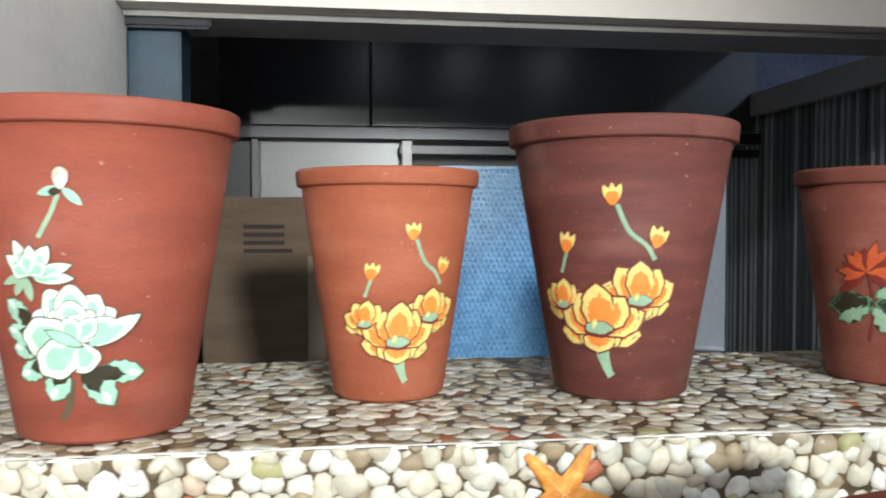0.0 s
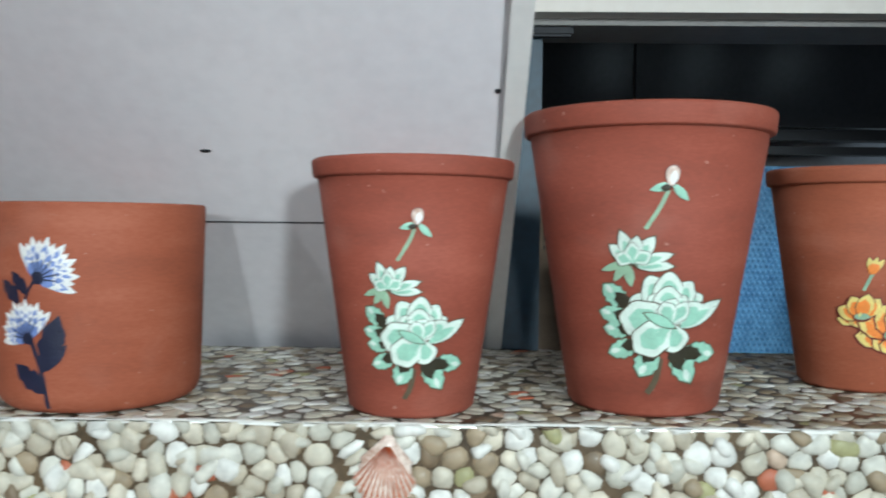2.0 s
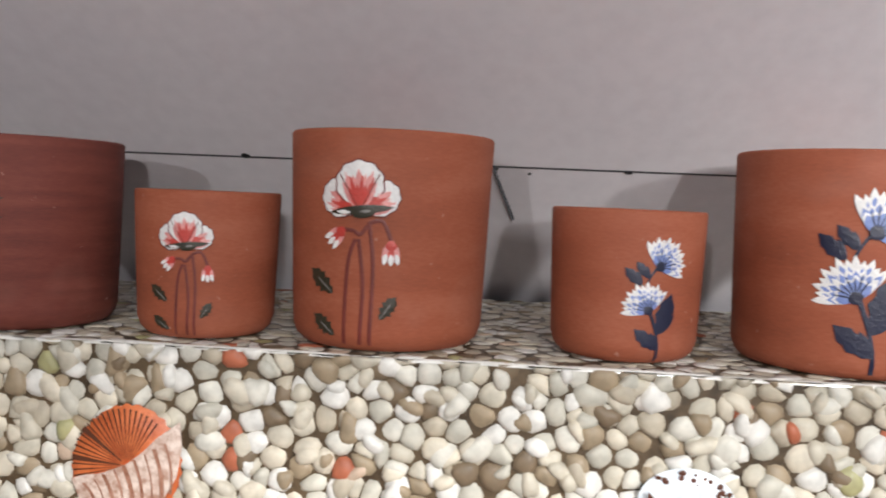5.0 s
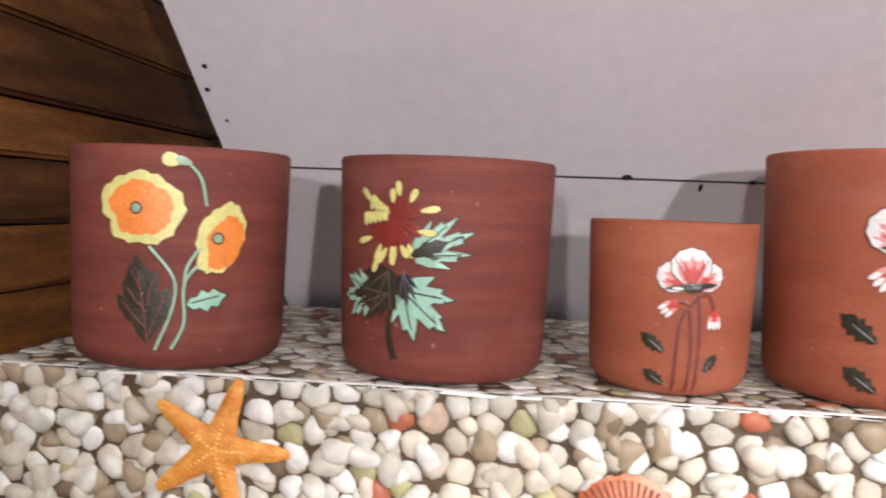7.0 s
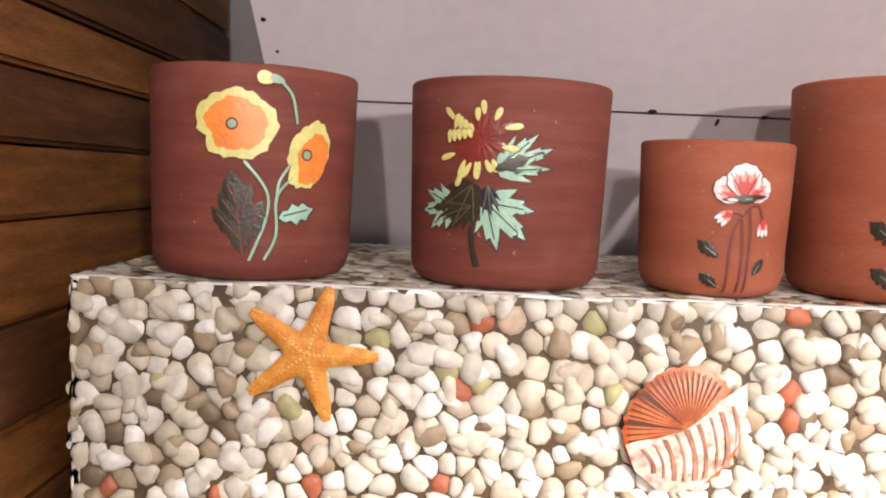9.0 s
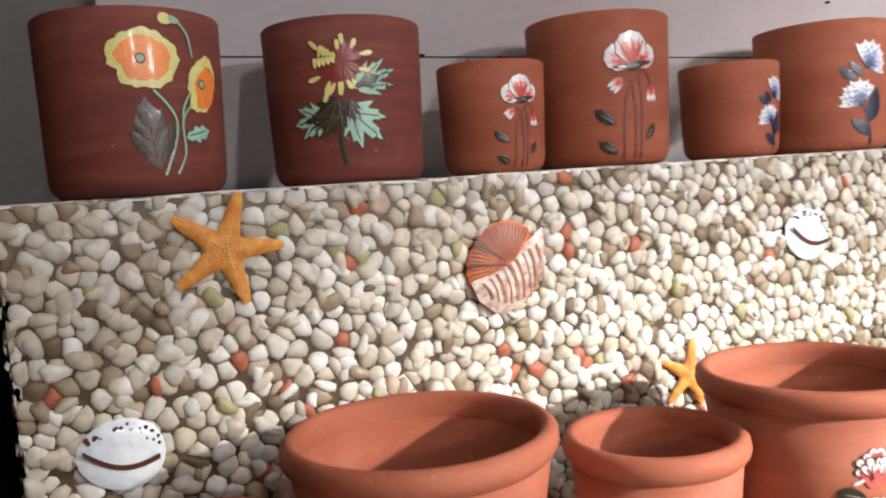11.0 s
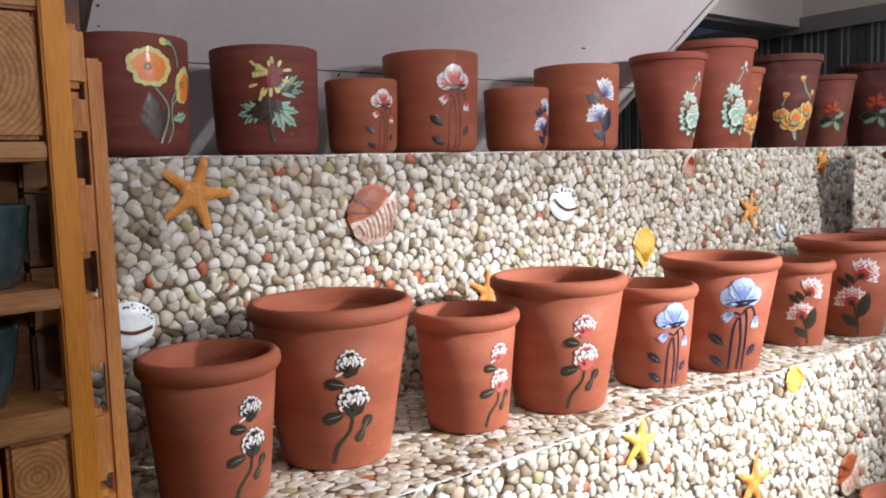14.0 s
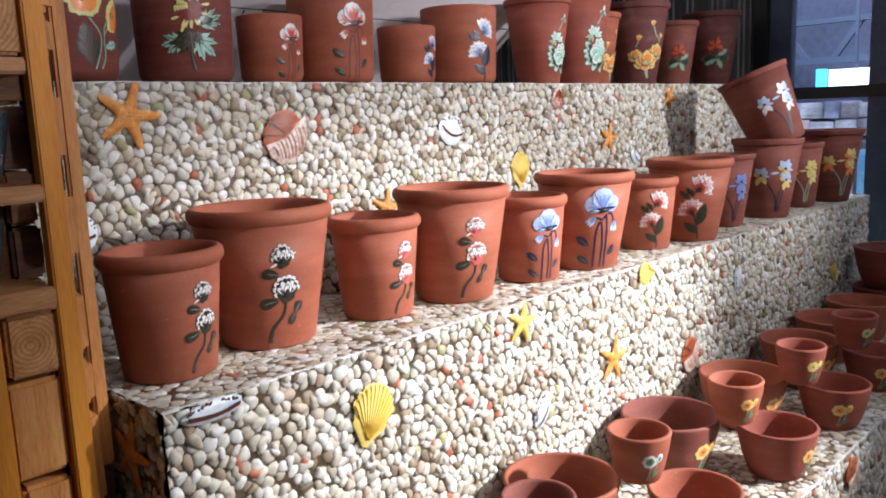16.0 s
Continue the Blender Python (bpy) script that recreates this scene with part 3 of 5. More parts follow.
def chrysanthemum(p, pot, rng):
    p.stroke([(-0.10, 0.31), (-0.09, 0.2), (-0.065, 0.115)], 0.024, LEAF_DARK, 1, 1.5)
    p.done("painted_stem", pot)
    for u, v, a, s, mat, rim, spread in ((-0.20, 0.40, -100, 0.20, MINT, LEAF_DARK, 0.75), (0.0, 0.57, 68, 0.29, MINT, LEAF_DARK, 0.45), (-0.03, 0.42, 132, 0.25, MINT, LEAF_DARK, 0.8),
                                         (-0.10, 0.50, 205, 0.24, LEAF_DARK, MAROON, 0.7), (-0.10, 0.40, -110, 0.20, LEAF_DARK, MAROON, 0.6), (-0.03, 0.50, 170, 0.15, NAVY, LEAF_DARK, 0.4)):
        p.lobed(u, v, a, s, mat, 2 if mat is MINT else 3.2, rim, spread, LEAF_DARK if mat is MINT else OLIVE)
        if mat is MINT and spread < 0.8:
            p.petal(u, v, a, s * 0.62, s * 0.22, LEAF_DARK, 4.6, 1.0, None, 0.2)
        p.done("painted_leaf", pot, "lobed leaf with dark veins")
    cu, cv = -0.07, 0.715
    tips = ((8, 0.145), (-13, 0.112), (39, 0.14), (67, 0.167), (111, 0.154), (147, 0.147), (165, 0.138), (179, 0.153), (189, 0.155), (199, 0.167), (215, 0.17), (239, 0.19), (210, 0.225), (-58, 0.195))
    for i, (a, r) in enumerate(tips):
        bend = 14 if i % 2 else -14
        p.petal(cu, cv, a, r * 1.05, 0.042, RED_DARK, 2.4 + 0.06 * (i % 4), 1.3, MAROON)
        k = 0.085 if r > 0.15 else 0.066
        u, v = cu + (r - 0.55 * k) * math.sin(radians(a)), cv + (r - 0.55 * k) * math.cos(radians(a))
        p.petal(u, v, a + bend, k, 0.030, LIME, 3.4 + 0.06 * (i % 4), 0.7, MAROON)
    for i in range(16):
        p.petal(cu, cv, i * 22.5 + 8, 0.10 + 0.03 * (i % 2), 0.020, RED_DARK, 3.0 + 0.05 * (i % 3), 1.0, MAROON)
    for i in range(4):
        p.petal(-0.20 + 0.032 * i, 0.757 - 0.006 * i, 18 - 16 * i, 0.072 - 0.008 * i, 0.032, LIME, 5 + 1.0 * i, 0.7, MAROON)
    for i in range(5):
        p.petal(-0.225 + 0.029 * i, 0.690 + 0.006 * i, 4 - 7 * i, 0.062 - 0.004 * i, 0.030, LIME, 9 + 1.0 * i, 0.7, MAROON)
    p.done("painted_bloom", pot, "chrysanthemum with curled yellow petal tips")


def poppies(p, pot, rng):
    for pts in ([(0.116, 0.92), (0.165, 0.86), (0.19, 0.74)], [(-0.05, 0.56), (0.054, 0.425), (0.05, 0.29), (-0.02, 0.106)], [(0.18, 0.50), (0.10, 0.40), (0.10, 0.225), (0.047, 0.11)], [(0.165, 0.56), (0.11, 0.47), (0.10, 0.38)]):
        p.stroke(pts, 0.022, LEAF_DARK, 0.8)
        p.stem(pot, pts, 0.013, SAGE, 1.8)
    for k, (u, v, a, l) in enumerate(((-0.05, 0.13, -8, 0.40), (-0.06, 0.20, -42, 0.20), (-0.06, 0.27, -38, 0.17), (-0.05, 0.17, 22, 0.24), (-0.06, 0.30, 14, 0.17), (-0.07, 0.34, -25, 0.16))):
        p.petal(u, v, a, l, l * 0.38, LEAF_DARK, 1.5 + 0.15 * k, 1.0, None, 0.16)
        p.stroke([(u, v), (u + 0.8 * l * math.sin(radians(a)), v + 0.8 * l * math.cos(radians(a)))], 0.006, MAROON, 3.2)
    p.done("painted_leaf", pot, "black lobed leaf")
    p.petal(0.11, 0.305, 76, 0.18, 0.08, MINT, 2, 1.0, LEAF_DARK, 0.28)
    p.stroke([(0.13, 0.315), (0.25, 0.345)], 0.007, LEAF_DARK, 3.4)
    p.done("painted_leaf", pot, "mint serrated leaf")
    p.petal(0.125, 0.925, -76, 0.075, 0.04, SAGE, 2.3, 0.7, MAROON)
    p.petal(0.085, 0.93, -80, 0.085, 0.062, LIME, 2, 0.7, MAROON)
    p.done("painted_bud", pot)
    for cu, cv, ru, rv, skew in ((-0.09, 0.725, 0.178, 0.165, 0.0), (0.255, 0.60, 0.105, 0.165, -0.45)):
        for grow, mat, layer, seed in ((1.04, MAROON, 1.6, 1), (1.0, LIME, 2.4, 1), (0.76, ORANGE, 3.4, 2)):
            pts = []
            for i in range(44):
                a = 2 * math.pi * i / 44
                k = grow * (1 + 0.035 * math.sin(5 * a + seed) + 0.03 * math.sin(11 * a + 2 * seed) + 0.025 * math.sin(17 * a) + 0.05 * math.sin(2 * a + cu * 20) - 0.16 * max(0.0, math.cos(a + 2.15 - 0.1 * seed)) ** 40)
                x, y = ru * k * math.sin(a), rv * k * math.cos(a)
                pts.append((cu + x - skew * y * 0.5 + (0.02 if skew and grow < 1 else 0), cv + y - (0.02 if skew and grow < 1 else 0)))
            p.shape(pts, mat, layer, (cu, cv))
        p.round(cu - 0.015, cv, 0.028, 0.028, MAROON, 4.6)
        p.round(cu - 0.015, cv, 0.021, 0.021, SAGE, 5.2)
        p.done("painted_bloom", pot, "orange poppy with a lime-yellow edge")


def roses(p, pot, rng, pale=WHITE, deep=GREY, dark=LEAF_DARK, heart=None):
    shade = heart or dark
    p.stem(pot, [(0.045, 0.36), (0.03, 0.26), (-0.045, 0.16), (-0.07, 0.055)], 0.018, dark, 1, 1.5)
    for u, v, a, l, w in ((0.0, 0.545, -78, 0.115, 0.075), (-0.005, 0.365, -104, 0.135, 0.080), (0.115, 0.26, 30, 0.09, 0.065), (0.118, 0.265, 208, 0.10, 0.055)):
        p.petal(u, v, a, l * 0.8, w * 0.08, GREY, 2.8)
        p.leaf(pot, u, v, a, l, w, dark, 1.6, 0.7)
    for k, (cu, cv, r) in enumerate(((0.030, 0.685, 0.092), (0.055, 0.450, 0.108))):
        p.round(cu, cv - 0.10 * r, r * 0.66, r * 0.92, shade, 1.8, 6, 0.05)
        if k == 0:
            p.petal(cu - 0.4 * r, cv - 0.6 * r, -118, r * 0.62, r * 0.17, pale, 1.9)
            p.petal(cu + 0.4 * r, cv - 0.2 * r, 64, r * 0.80, r * 0.16, pale, 1.9)
        ring = (-126, -98, -70, -42, -14, 14, 42, 70, 98) if k else (-112, -78, -44, -14, 14, 44, 78, 110)
        for i, a in enumerate(ring):
            f = 0.40 + 0.05 * rng.random()
            u, v = cu + 1.05 * f * r * math.sin(radians(a)), cv - 0.16 * r + 1.25 * f * r * math.cos(radians(a))
            p.petal(u, v, a * 0.62, r * rng.uniform(0.44, 0.56), r * 0.34, pale, 2.6 + 1.1 * (i % 3), 0.7, dark)
            p.petal(u, v, a * 0.62, r * 0.36, r * 0.30, shade, 3.1 + 1.1 * (i % 3), 1.3)
        for i, a in enumerate((-52, 46, -22, 22)):
            p.petal(cu, cv - 0.46 * r, a, r * (0.80 if i < 2 else 0.98), r * 0.34, pale, 7 + 1.1 * i, 0.7, dark)
            p.petal(cu, cv - 0.46 * r, a, r * 0.62, r * 0.26, shade, 7.5 + 1.1 * i, 1.3)
        p.petal(cu, cv - 0.56 * r, 4, r * 1.02, r * 0.46, pale, 12, 1.0, dark)
        p.stroke([(cu - 0.10 * r, cv + 0.10 * r), (cu + 0.02 * r, cv + 0.26 * r), (cu + 0.12 * r, cv + 0.08 * r), (cu + 0.04 * r, cv - 0.3 * r)], r * 0.06, dark, 13.5)
        p.petal(cu, cv - 0.62 * r, 0, r * 0.56, r * 0.34, shade, 13, 1.2)
        p.done("painted_bloom", pot)


def irises(p, pot, rng, a_mat=BLUE_PALE, b_mat=WHITE, stem=NAVY, shift=0.0):
    s = shift
    for pts in ([(s + 0.03, 0.09), (s + 0.02, 0.28), (s - 0.10, 0.47), (s - 0.16, 0.52)], [(s + 0.05, 0.08), (s + 0.06, 0.28), (s + 0.13, 0.50)], [(s + 0.07, 0.10), (s + 0.11, 0.3), (s + 0.15, 0.44)]):
        p.stem(pot, pts, 0.014, stem)
    for k, (cu, cv, r) in enumerate(((s - 0.16, 0.55, 0.11), (s + 0.13, 0.63, 0.125), (s + 0.15, 0.49, 0.11))):
        for i, (a, l, w) in enumerate(((150, 1.15, 0.5), (-160, 1.2, 0.55), (100, 0.95, 0.3), (-80, 0.8, 0.45), (58, 0.8, 0.5), (-30, 0.95, 0.6), (22, 0.95, 0.6))):
            p.frill(cu, cv, a + rng.uniform(-9, 9), r * l, r * w, b_mat if i in (0, 1, 3) else a_mat, 2 + 0.9 * i, MAROON, None, 2, 0.08)
        p.petal(cu, cv + 0.2 * r, 178, r * 0.8, r * 0.16, b_mat, 9)
        p.round(cu, cv, r * 0.14, r * 0.14, stem, 10)
        p.done("painted_bloom", pot)
    p.petal(s - 0.06, 0.57, 84, 0.12, 0.03, a_mat, 2)
    p.done("painted_bud", pot)


def small_poppy(p, pot, rng, outer=YELLOW, inner=ORANGE):
    for pts in ([(0.02, 0.5), (0.0, 0.3), (-0.05, 0.12)], [(0.16, 0.55), (0.10, 0.35), (0.0, 0.12)]):
        p.stem(pot, pts, 0.02, SAGE)
    p.leaf(pot, 0.02, 0.2, 50, 0.2, 0.09, GREEN, 1.6)
    p.round(-0.02, 0.55, 0.15, 0.14, outer, 2, 7, 0.09)
    p.round(-0.02, 0.55, 0.085, 0.08, inner, 3, 5, 0.07)
    p.round(-0.02, 0.55, 0.025, 0.025, LEAF_DARK, 4)
    p.done("painted_bloom", pot)
    p.petal(0.17, 0.5, 10, 0.2, 0.13, outer, 2, 0.7)
    p.petal(0.17, 0.52, 10, 0.12, 0.07, inner, 3, 0.7)
    p.done("painted_bud", pot)


# ---- pots ----
def wall_of(profile):
    """The outer radius at a height, from a profile that climbs."""
    zs, rs = [z for _, z in profile], [r for r, _ in profile]
    return lambda z: float(np.interp(z, zs, rs))


def pot_body(kind, r, R, H):
    """Outer wall (bottom to top), inner wall (top to bottom) and the rim's profile, if it is a part."""
    t = 0.007 if R > 0.07 else 0.005
    if kind == "banded":
        lip = 0.0155 * H / 0.21
        k = (R - 0.0022 - r) / H
        outer = [(r - 0.004, 0.0), (r, 0.004), (r + k * H * 0.5, H * 0.5), (r + k * (H - lip), H - lip)]
        rim = [(r + k * (H - lip) - 0.001, H - lip - 0.001), (R - 0.002, H - lip), (R - 0.0004, H - lip + 0.0008), (R, H - lip + 0.002), (R + 0.001, H - 0.004), (R + 0.0008, H - 0.0015), (R - 0.001, H), (R - t + 0.002, H), (R - t, H - 0.003), (R - t - 0.001, H - lip)]
        inner = [(R - t - 0.0005, H - lip), (r - t + 0.004, 0.012), (0, 0.010)]
    elif kind == "rolled":
        lip = 0.022
        k = (R - 0.0065 - r) / (H - lip)
        outer = [(r - 0.004, 0.0), (r, 0.004), (r + k * H * 0.5, H * 0.5), (r + k * (H - lip), H - lip)]
        rim = [(R - 0.0085, H - lip - 0.003), (R - 0.004, H - lip + 0.001), (R - 0.001, H - lip + 0.005), (R, H - 0.012), (R - 0.001, H - 0.005), (R - 0.005, H - 0.001), (R - 0.009, H), (R - 0.013, H - 0.003), (R - 0.015, H - 0.010), (R - 0.0155, H - lip)]
        inner = [(R - 0.0152, H - lip), (r - 0.004, 0.012), (0, 0.010)]
    elif kind == "straight":
        outer = [(r - 0.016, 0.0), (r - 0.008, 0.002), (r - 0.003, 0.007), (r, 0.016), ((r + R) / 2, H * 0.5), (R, H - 0.002), (R - 0.0015, H)]
        rim, inner = None, [(R - 0.0055, H), (R - 0.007, H - 0.002), (r - 0.007, 0.014), (0, 0.012)]
    else:
        outer = [(r - 0.004, 0.0), (r, 0.003), (r + (R - r) * 0.34, H * 0.25), (r + (R - r) * 0.62, H * 0.5), (r + (R - r) * 0.85, H * 0.76), (R - 0.001, H - 0.006), (R, H - 0.003), (R - 0.0015, H)]
        rim, inner = None, [(R - 0.006, H), (R - 0.008, H - 0.003), (r + (R - r) * 0.80 - 0.008, H * 0.76), (r + (R - r) * 0.3 - 0.008, H * 0.28), (r - 0.01, 0.010), (0, 0.008)]
    return outer, inner, rim


def flower_pot(kind, r, R, H, at, mat, design, label, facing=-90.0, group="", seed=1, m=None, options=None, spin=0.0):
    outer, inner, rim = pot_body(kind, r, R, H)
    bm = lathe(bmesh.new(), [(0, 0.0)] + outer + inner, 64, 0.0025)
    pot = part("bowl" if kind == "bowl" else "flower_pot", bm, mat, smooth=True)
    tagged(pot, label, "bowl" if kind == "bowl" else "flower pot", group)
    if rim:
        part("rim", lathe(bmesh.new(), rim, 64, 0.0025), mat, pot, smooth=True)
    wall = wall_of(outer + ([(R, H)] if rim else []))
    if design:
        rng = random.Random(seed)
        design(Paint(wall, H, radians(facing)), pot, rng, **(options or {}))
    pot.matrix_world = m if m is not None else pose(*at, 0, 0, spin)
    return pot


# ---- setting: room shell ----
def structure(ob, label, category=""):
    return tagged(ob, label, category, kind="structure")


Z_TOP, Z_MID, Z_LOW = 1.147, 0.742, 0.337
Y_TOP, Y_MID, Y_LOW = 0.578, 0.225, -0.14
X_LEFT = -1.665

structure(block("floor", -4.2, 5.2, -4.0, 3.4, -0.1, 0.0, FLOOR), "worn brown tiled shop floor", "floor")
structure(block("ceiling", -4.2, 1.1, -4.0, 3.4, 2.75, 2.85, ROOM), "plain painted shop ceiling", "ceiling")
structure(block("wall_west", -4.3, -4.2, -4.0, 3.4, 0.0, 2.75, ROOM), "plain painted wall", "wall")
structure(block("wall_south", -4.2, 1.1, -4.1, -4.0, 0.0, 2.75, ROOM), "plain painted wall", "wall")
structure(block("wall_north", -4.2, 1.3, 2.3, 2.4, 0.0, 2.75, SHADE_GREY), "back wall of the recess, toned dark for its shade", "wall")

# slanted white board, under the stairs
LEAN_Z, LEAN_Y, LEAN_K = 1.306, 0.797, -1.25


def lean_y(z):
    return LEAN_Y + LEAN_K * (z - LEAN_Z)


def lean_board(name, x0, x1, z0, z1, mat, thick=0.02, proud=0.0, parent=None):
    bm = bmesh.new()
    up = Vector((0, LEAN_K, 1)).normalized()
    out = Vector((0, -1, LEAN_K)).normalized()
    if out.y > 0:
        out = -out
    vs = []
    for x in (x0, x1):
        for z in (z0, z1):
            p = Vector((x, lean_y(z), z)) + out * proud
            vs.append([bm.verts.new(p), bm.verts.new(p - out * thick)])
    a, b, c, d = vs
    for f in ((a[0], c[0], d[0], b[0]), (a[1], b[1], d[1], c[1]), (a[0], b[0], b[1], a[1]), (c[0], c[1], d[1], d[0]), (b[0], d[0], d[1], b[1]), (a[0], a[1], c[1], c[0])):
        bm.faces.new(f)
    bmesh.ops.recalc_face_normals(bm, faces=bm.faces)
    return part(name, bm, mat, parent)


slope = structure(new("wall_slanted"), "slanted white boarded wall under the stairs with a dark joint and screws", "wall")
lean_board("lower_board", -1.585, -0.275, 1.12, 1.3054, PANEL, parent=slope)
lean_board("upper_board", -1.585, -0.275, 1.3066, 2.0, PANEL, parent=slope)
lean_board("joint", -1.584, -0.276, 1.3052, 1.3068, SEAM, 0.006, 0.0003, slope)
lean_board("edge_trim", -0.277, -0.258, 1.12, 2.0, TRIM, 0.03, 0.002, slope)


def dot(x, z, rx, rz, mat=METAL, name="screw"):
    bm = bmesh.new()
    bmesh.ops.create_icosphere(bm, subdivisions=2, radius=1.0)
    bmesh.ops.scale(bm, vec=(rx, 0.0012, rz), verts=bm.verts)
    bmesh.ops.transform(bm, matrix=Matrix.Translation((x, lean_y(z) - 0.0004, z)) @ Matrix.Rotation(math.atan(-LEAN_K), 4, "X"), verts=bm.verts)
    return part(name, bm, mat, slope, smooth=True)


for x, z, rx, rz in ((-0.56, 1.374, 0.006, 0.0022), (-0.283, 1.423, 0.003, 0.003), (-1.571, 1.386, 0.0025, 0.0025), (-1.577, 1.369, 0.0025, 0.0025), (-1.57, 1.345, 0.0018, 0.0018), (-1.199, 1.307, 0.005, 0.004), (-0.937, 1.304, 0.005, 0.004), (-0.80, 1.305, 0.005, 0.003),
                     (-1.375, 1.3065, 0.004, 0.004), (-1.085, 1.306, 0.004, 0.003), (-1.02, 1.335, 0.003, 0.0015), (-1.13, 1.30, 0.002, 0.006), (-0.90, 1.30, 0.002, 0.002)):
    dot(x, z, rx, rz)
bm = bmesh.new()
for k in range(14):
    f = k / 13
    box(bm, -0.937 + 0.022 * f - 0.0015, -0.937 + 0.022 * f + 0.0015, lean_y(1.302 - 0.05 * f) - 0.006, lean_y(1.302 - 0.05 * f) - 0.002, 1.300 - 0.05 * f, 1.305 - 0.05 * f)
part("wire", bm, METAL, slope)

# white side of the stair box and the beam over the recess
side = bmesh.new()
vs = [side.verts.new((-0.262, y, z)) for y, z in ((lean_y(1.12), 1.12), (lean_y(2.0), 2.0), (1.216, 2.0), (1.216, 1.12))]
ws = [side.verts.new((-0.282, v.co.y, v.co.z)) for v in vs]
side.faces.new(vs), side.faces.new(list(reversed(ws)))
for i in range(4):
    side.faces.new((vs[i], ws[i], ws[(i + 1) % 4], vs[(i + 1) % 4]))
bmesh.ops.recalc_face_normals(side, faces=side.faces)
structure(part("wall_stair_side", side, TRIM), "white painted side of the stair box", "wall")
structure(block("wall_stair_back", -1.75, -0.283, 1.13, 1.15, 0.0, 2.75, SHADE_GREY), "wall behind the slanted boards, toned dark for its shade", "wall")
structure(block("beam_north", -0.26, 1.18, 1.15, 1.19, 1.624, 2.75, CREAM), "cream painted beam over the recess", "beam")
# Undersides are grey, not cream, to carry the shade below the beams.
structure(block("soffit_north", -0.26, 1.18, 1.19, 1.31, 1.614, 1.66, SHADE_GREY), "underside of the beam, toned grey for its shade", "beam")
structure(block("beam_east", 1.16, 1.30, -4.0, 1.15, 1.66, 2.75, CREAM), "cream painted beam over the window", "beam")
structure(block("soffit_east", 1.135, 1.30, 0.76, 2.1, 1.60, 1.66, SHADE_GREY), "underside of the east beam, toned grey for its shade", "beam")

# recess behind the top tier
structure(block("recess_floor", -0.26, 1.2, 0.97, 2.3, 0.90, 0.94, SHADE_GREY), "floor of the recess, toned dark for its shade", "floor")
structure(block("recess_ceiling", -0.26, 1.2, 1.31, 2.3, 1.86, 1.9, SHADE_GREY), "ceiling of the recess, toned dark for its shade", "ceiling")
blue_post = tagged(block("blue_post", -0.262, -0.186, 1.22, 1.30, 0.94, 1.86, BLUE_POST, bevel=0.003), "dark blue painted steel post in the recess", "post", kind="structure")
block("bracket", -0.262, -0.14, 1.20, 1.218, 1.600, 1.622, SEAM, blue_post, 0.004)
glossy = structure(new("glossy_partition"), "dark glossy panels in a black metal frame", "partition")
for x0, x1 in ((-0.24, 0.124), (0.132, 1.15)):
    block("panel", x0, x1, 2.0, 2.015, 1.56, 1.86, DARK_GLOSS, glossy)
block("frame_rail", -0.24, 1.15, 1.97, 2.02, 1.525, 1.552, METAL, glossy)
block("frame_rail", 0.20, 1.15, 1.98, 2.02, 1.49, 1.51, METAL, glossy)
block("frame_post", 0.205, 0.228, 1.97, 2.01, 0.94, 1.52, TRIM, glossy)
block("frame_post", -0.16, -0.145, 1.97, 2.01, 0.94, 1.52, METAL, glossy)
block("panel", -0.24, 0.20, 2.03, 2.04, 0.94, 1.52, DARK_GLOSS, glossy)
bubble = tagged(new("bubble_sheet"), "blue bubble-wrap sheet standing in the recess", "packing")
part("sheet", box(bmesh.new(), 0.30, 0.66, 2.0, 2.008, 0.94, 1.462), BUBBLE, bubble)
bm = bmesh.new()
for i in range(26):
    for k in range(36):
        x, z = 0.307 + 0.0138 * i + (0.007 if k % 2 else 0), 0.95 + 0.0143 * k
        made = bmesh.ops.create_cone(bm, cap_ends=True, segments=7, radius1=0.0055, radius2=0.003, depth=0.004)["verts"]
        bmesh.ops.transform(bm, matrix=Matrix.Translation((x, 1.998, z)) @ Matrix.Rotation(radians(90), 4, "X"), verts=made)
tagged(part("bubble_relief", bm, BUBBLE, bubble), kind="stuff")
carton = tagged(new("cardboard_box"), "brown cardboard box in the dim recess, toned dark for shade, with a pale strip for a light patch", "box")
part("carton", box(bmesh.new(), -0.22, 0.07, 1.60, 1.95, 0.94, 1.368, 0.004), CARD_SHADED, carton)
# Pale strip that stands in for the patch of light on the carton.
part("light_strip", box(bmesh.new(), -0.015, 0.02, 1.5965, 1.5985, 0.94, 1.25), LIT_STRIP, carton)
for k in range(4):
    block("printed_bar", -0.14, -0.06 + 0.015 * (k == 3), 1.597, 1.599, 1.305 - 0.016 * k, 1.313 - 0.016 * k, CARD_INK, carton)
block("printed_bar", -0.12, -0.05, 1.597, 1.599, 0.965, 0.972, CARD_INK, carton)
curtain = structure(new("wall_slatted"), "grey-green slatted wall with pale ridges beside the recess", "wall")
block("backing", 1.172, 1.19, 0.70, 2.2, 0.0, 1.62, STRIPE_A, curtain)
rng = random.Random(4)
y = 0.705
while y < 2.15:
    w = rng.uniform(0.02, 0.034)
    block("slat", 1.160, 1.172, y, y + w - 0.007, 0.9, 1.60, STRIPE_A, curtain, 0.002)
    block("ridge", 1.156, 1.172, y + w - 0.006, y + w - 0.001, 0.9, 1.60, STRIPE_B if rng.random() < 0.7 else STRIPE_A, curtain)
    y += w

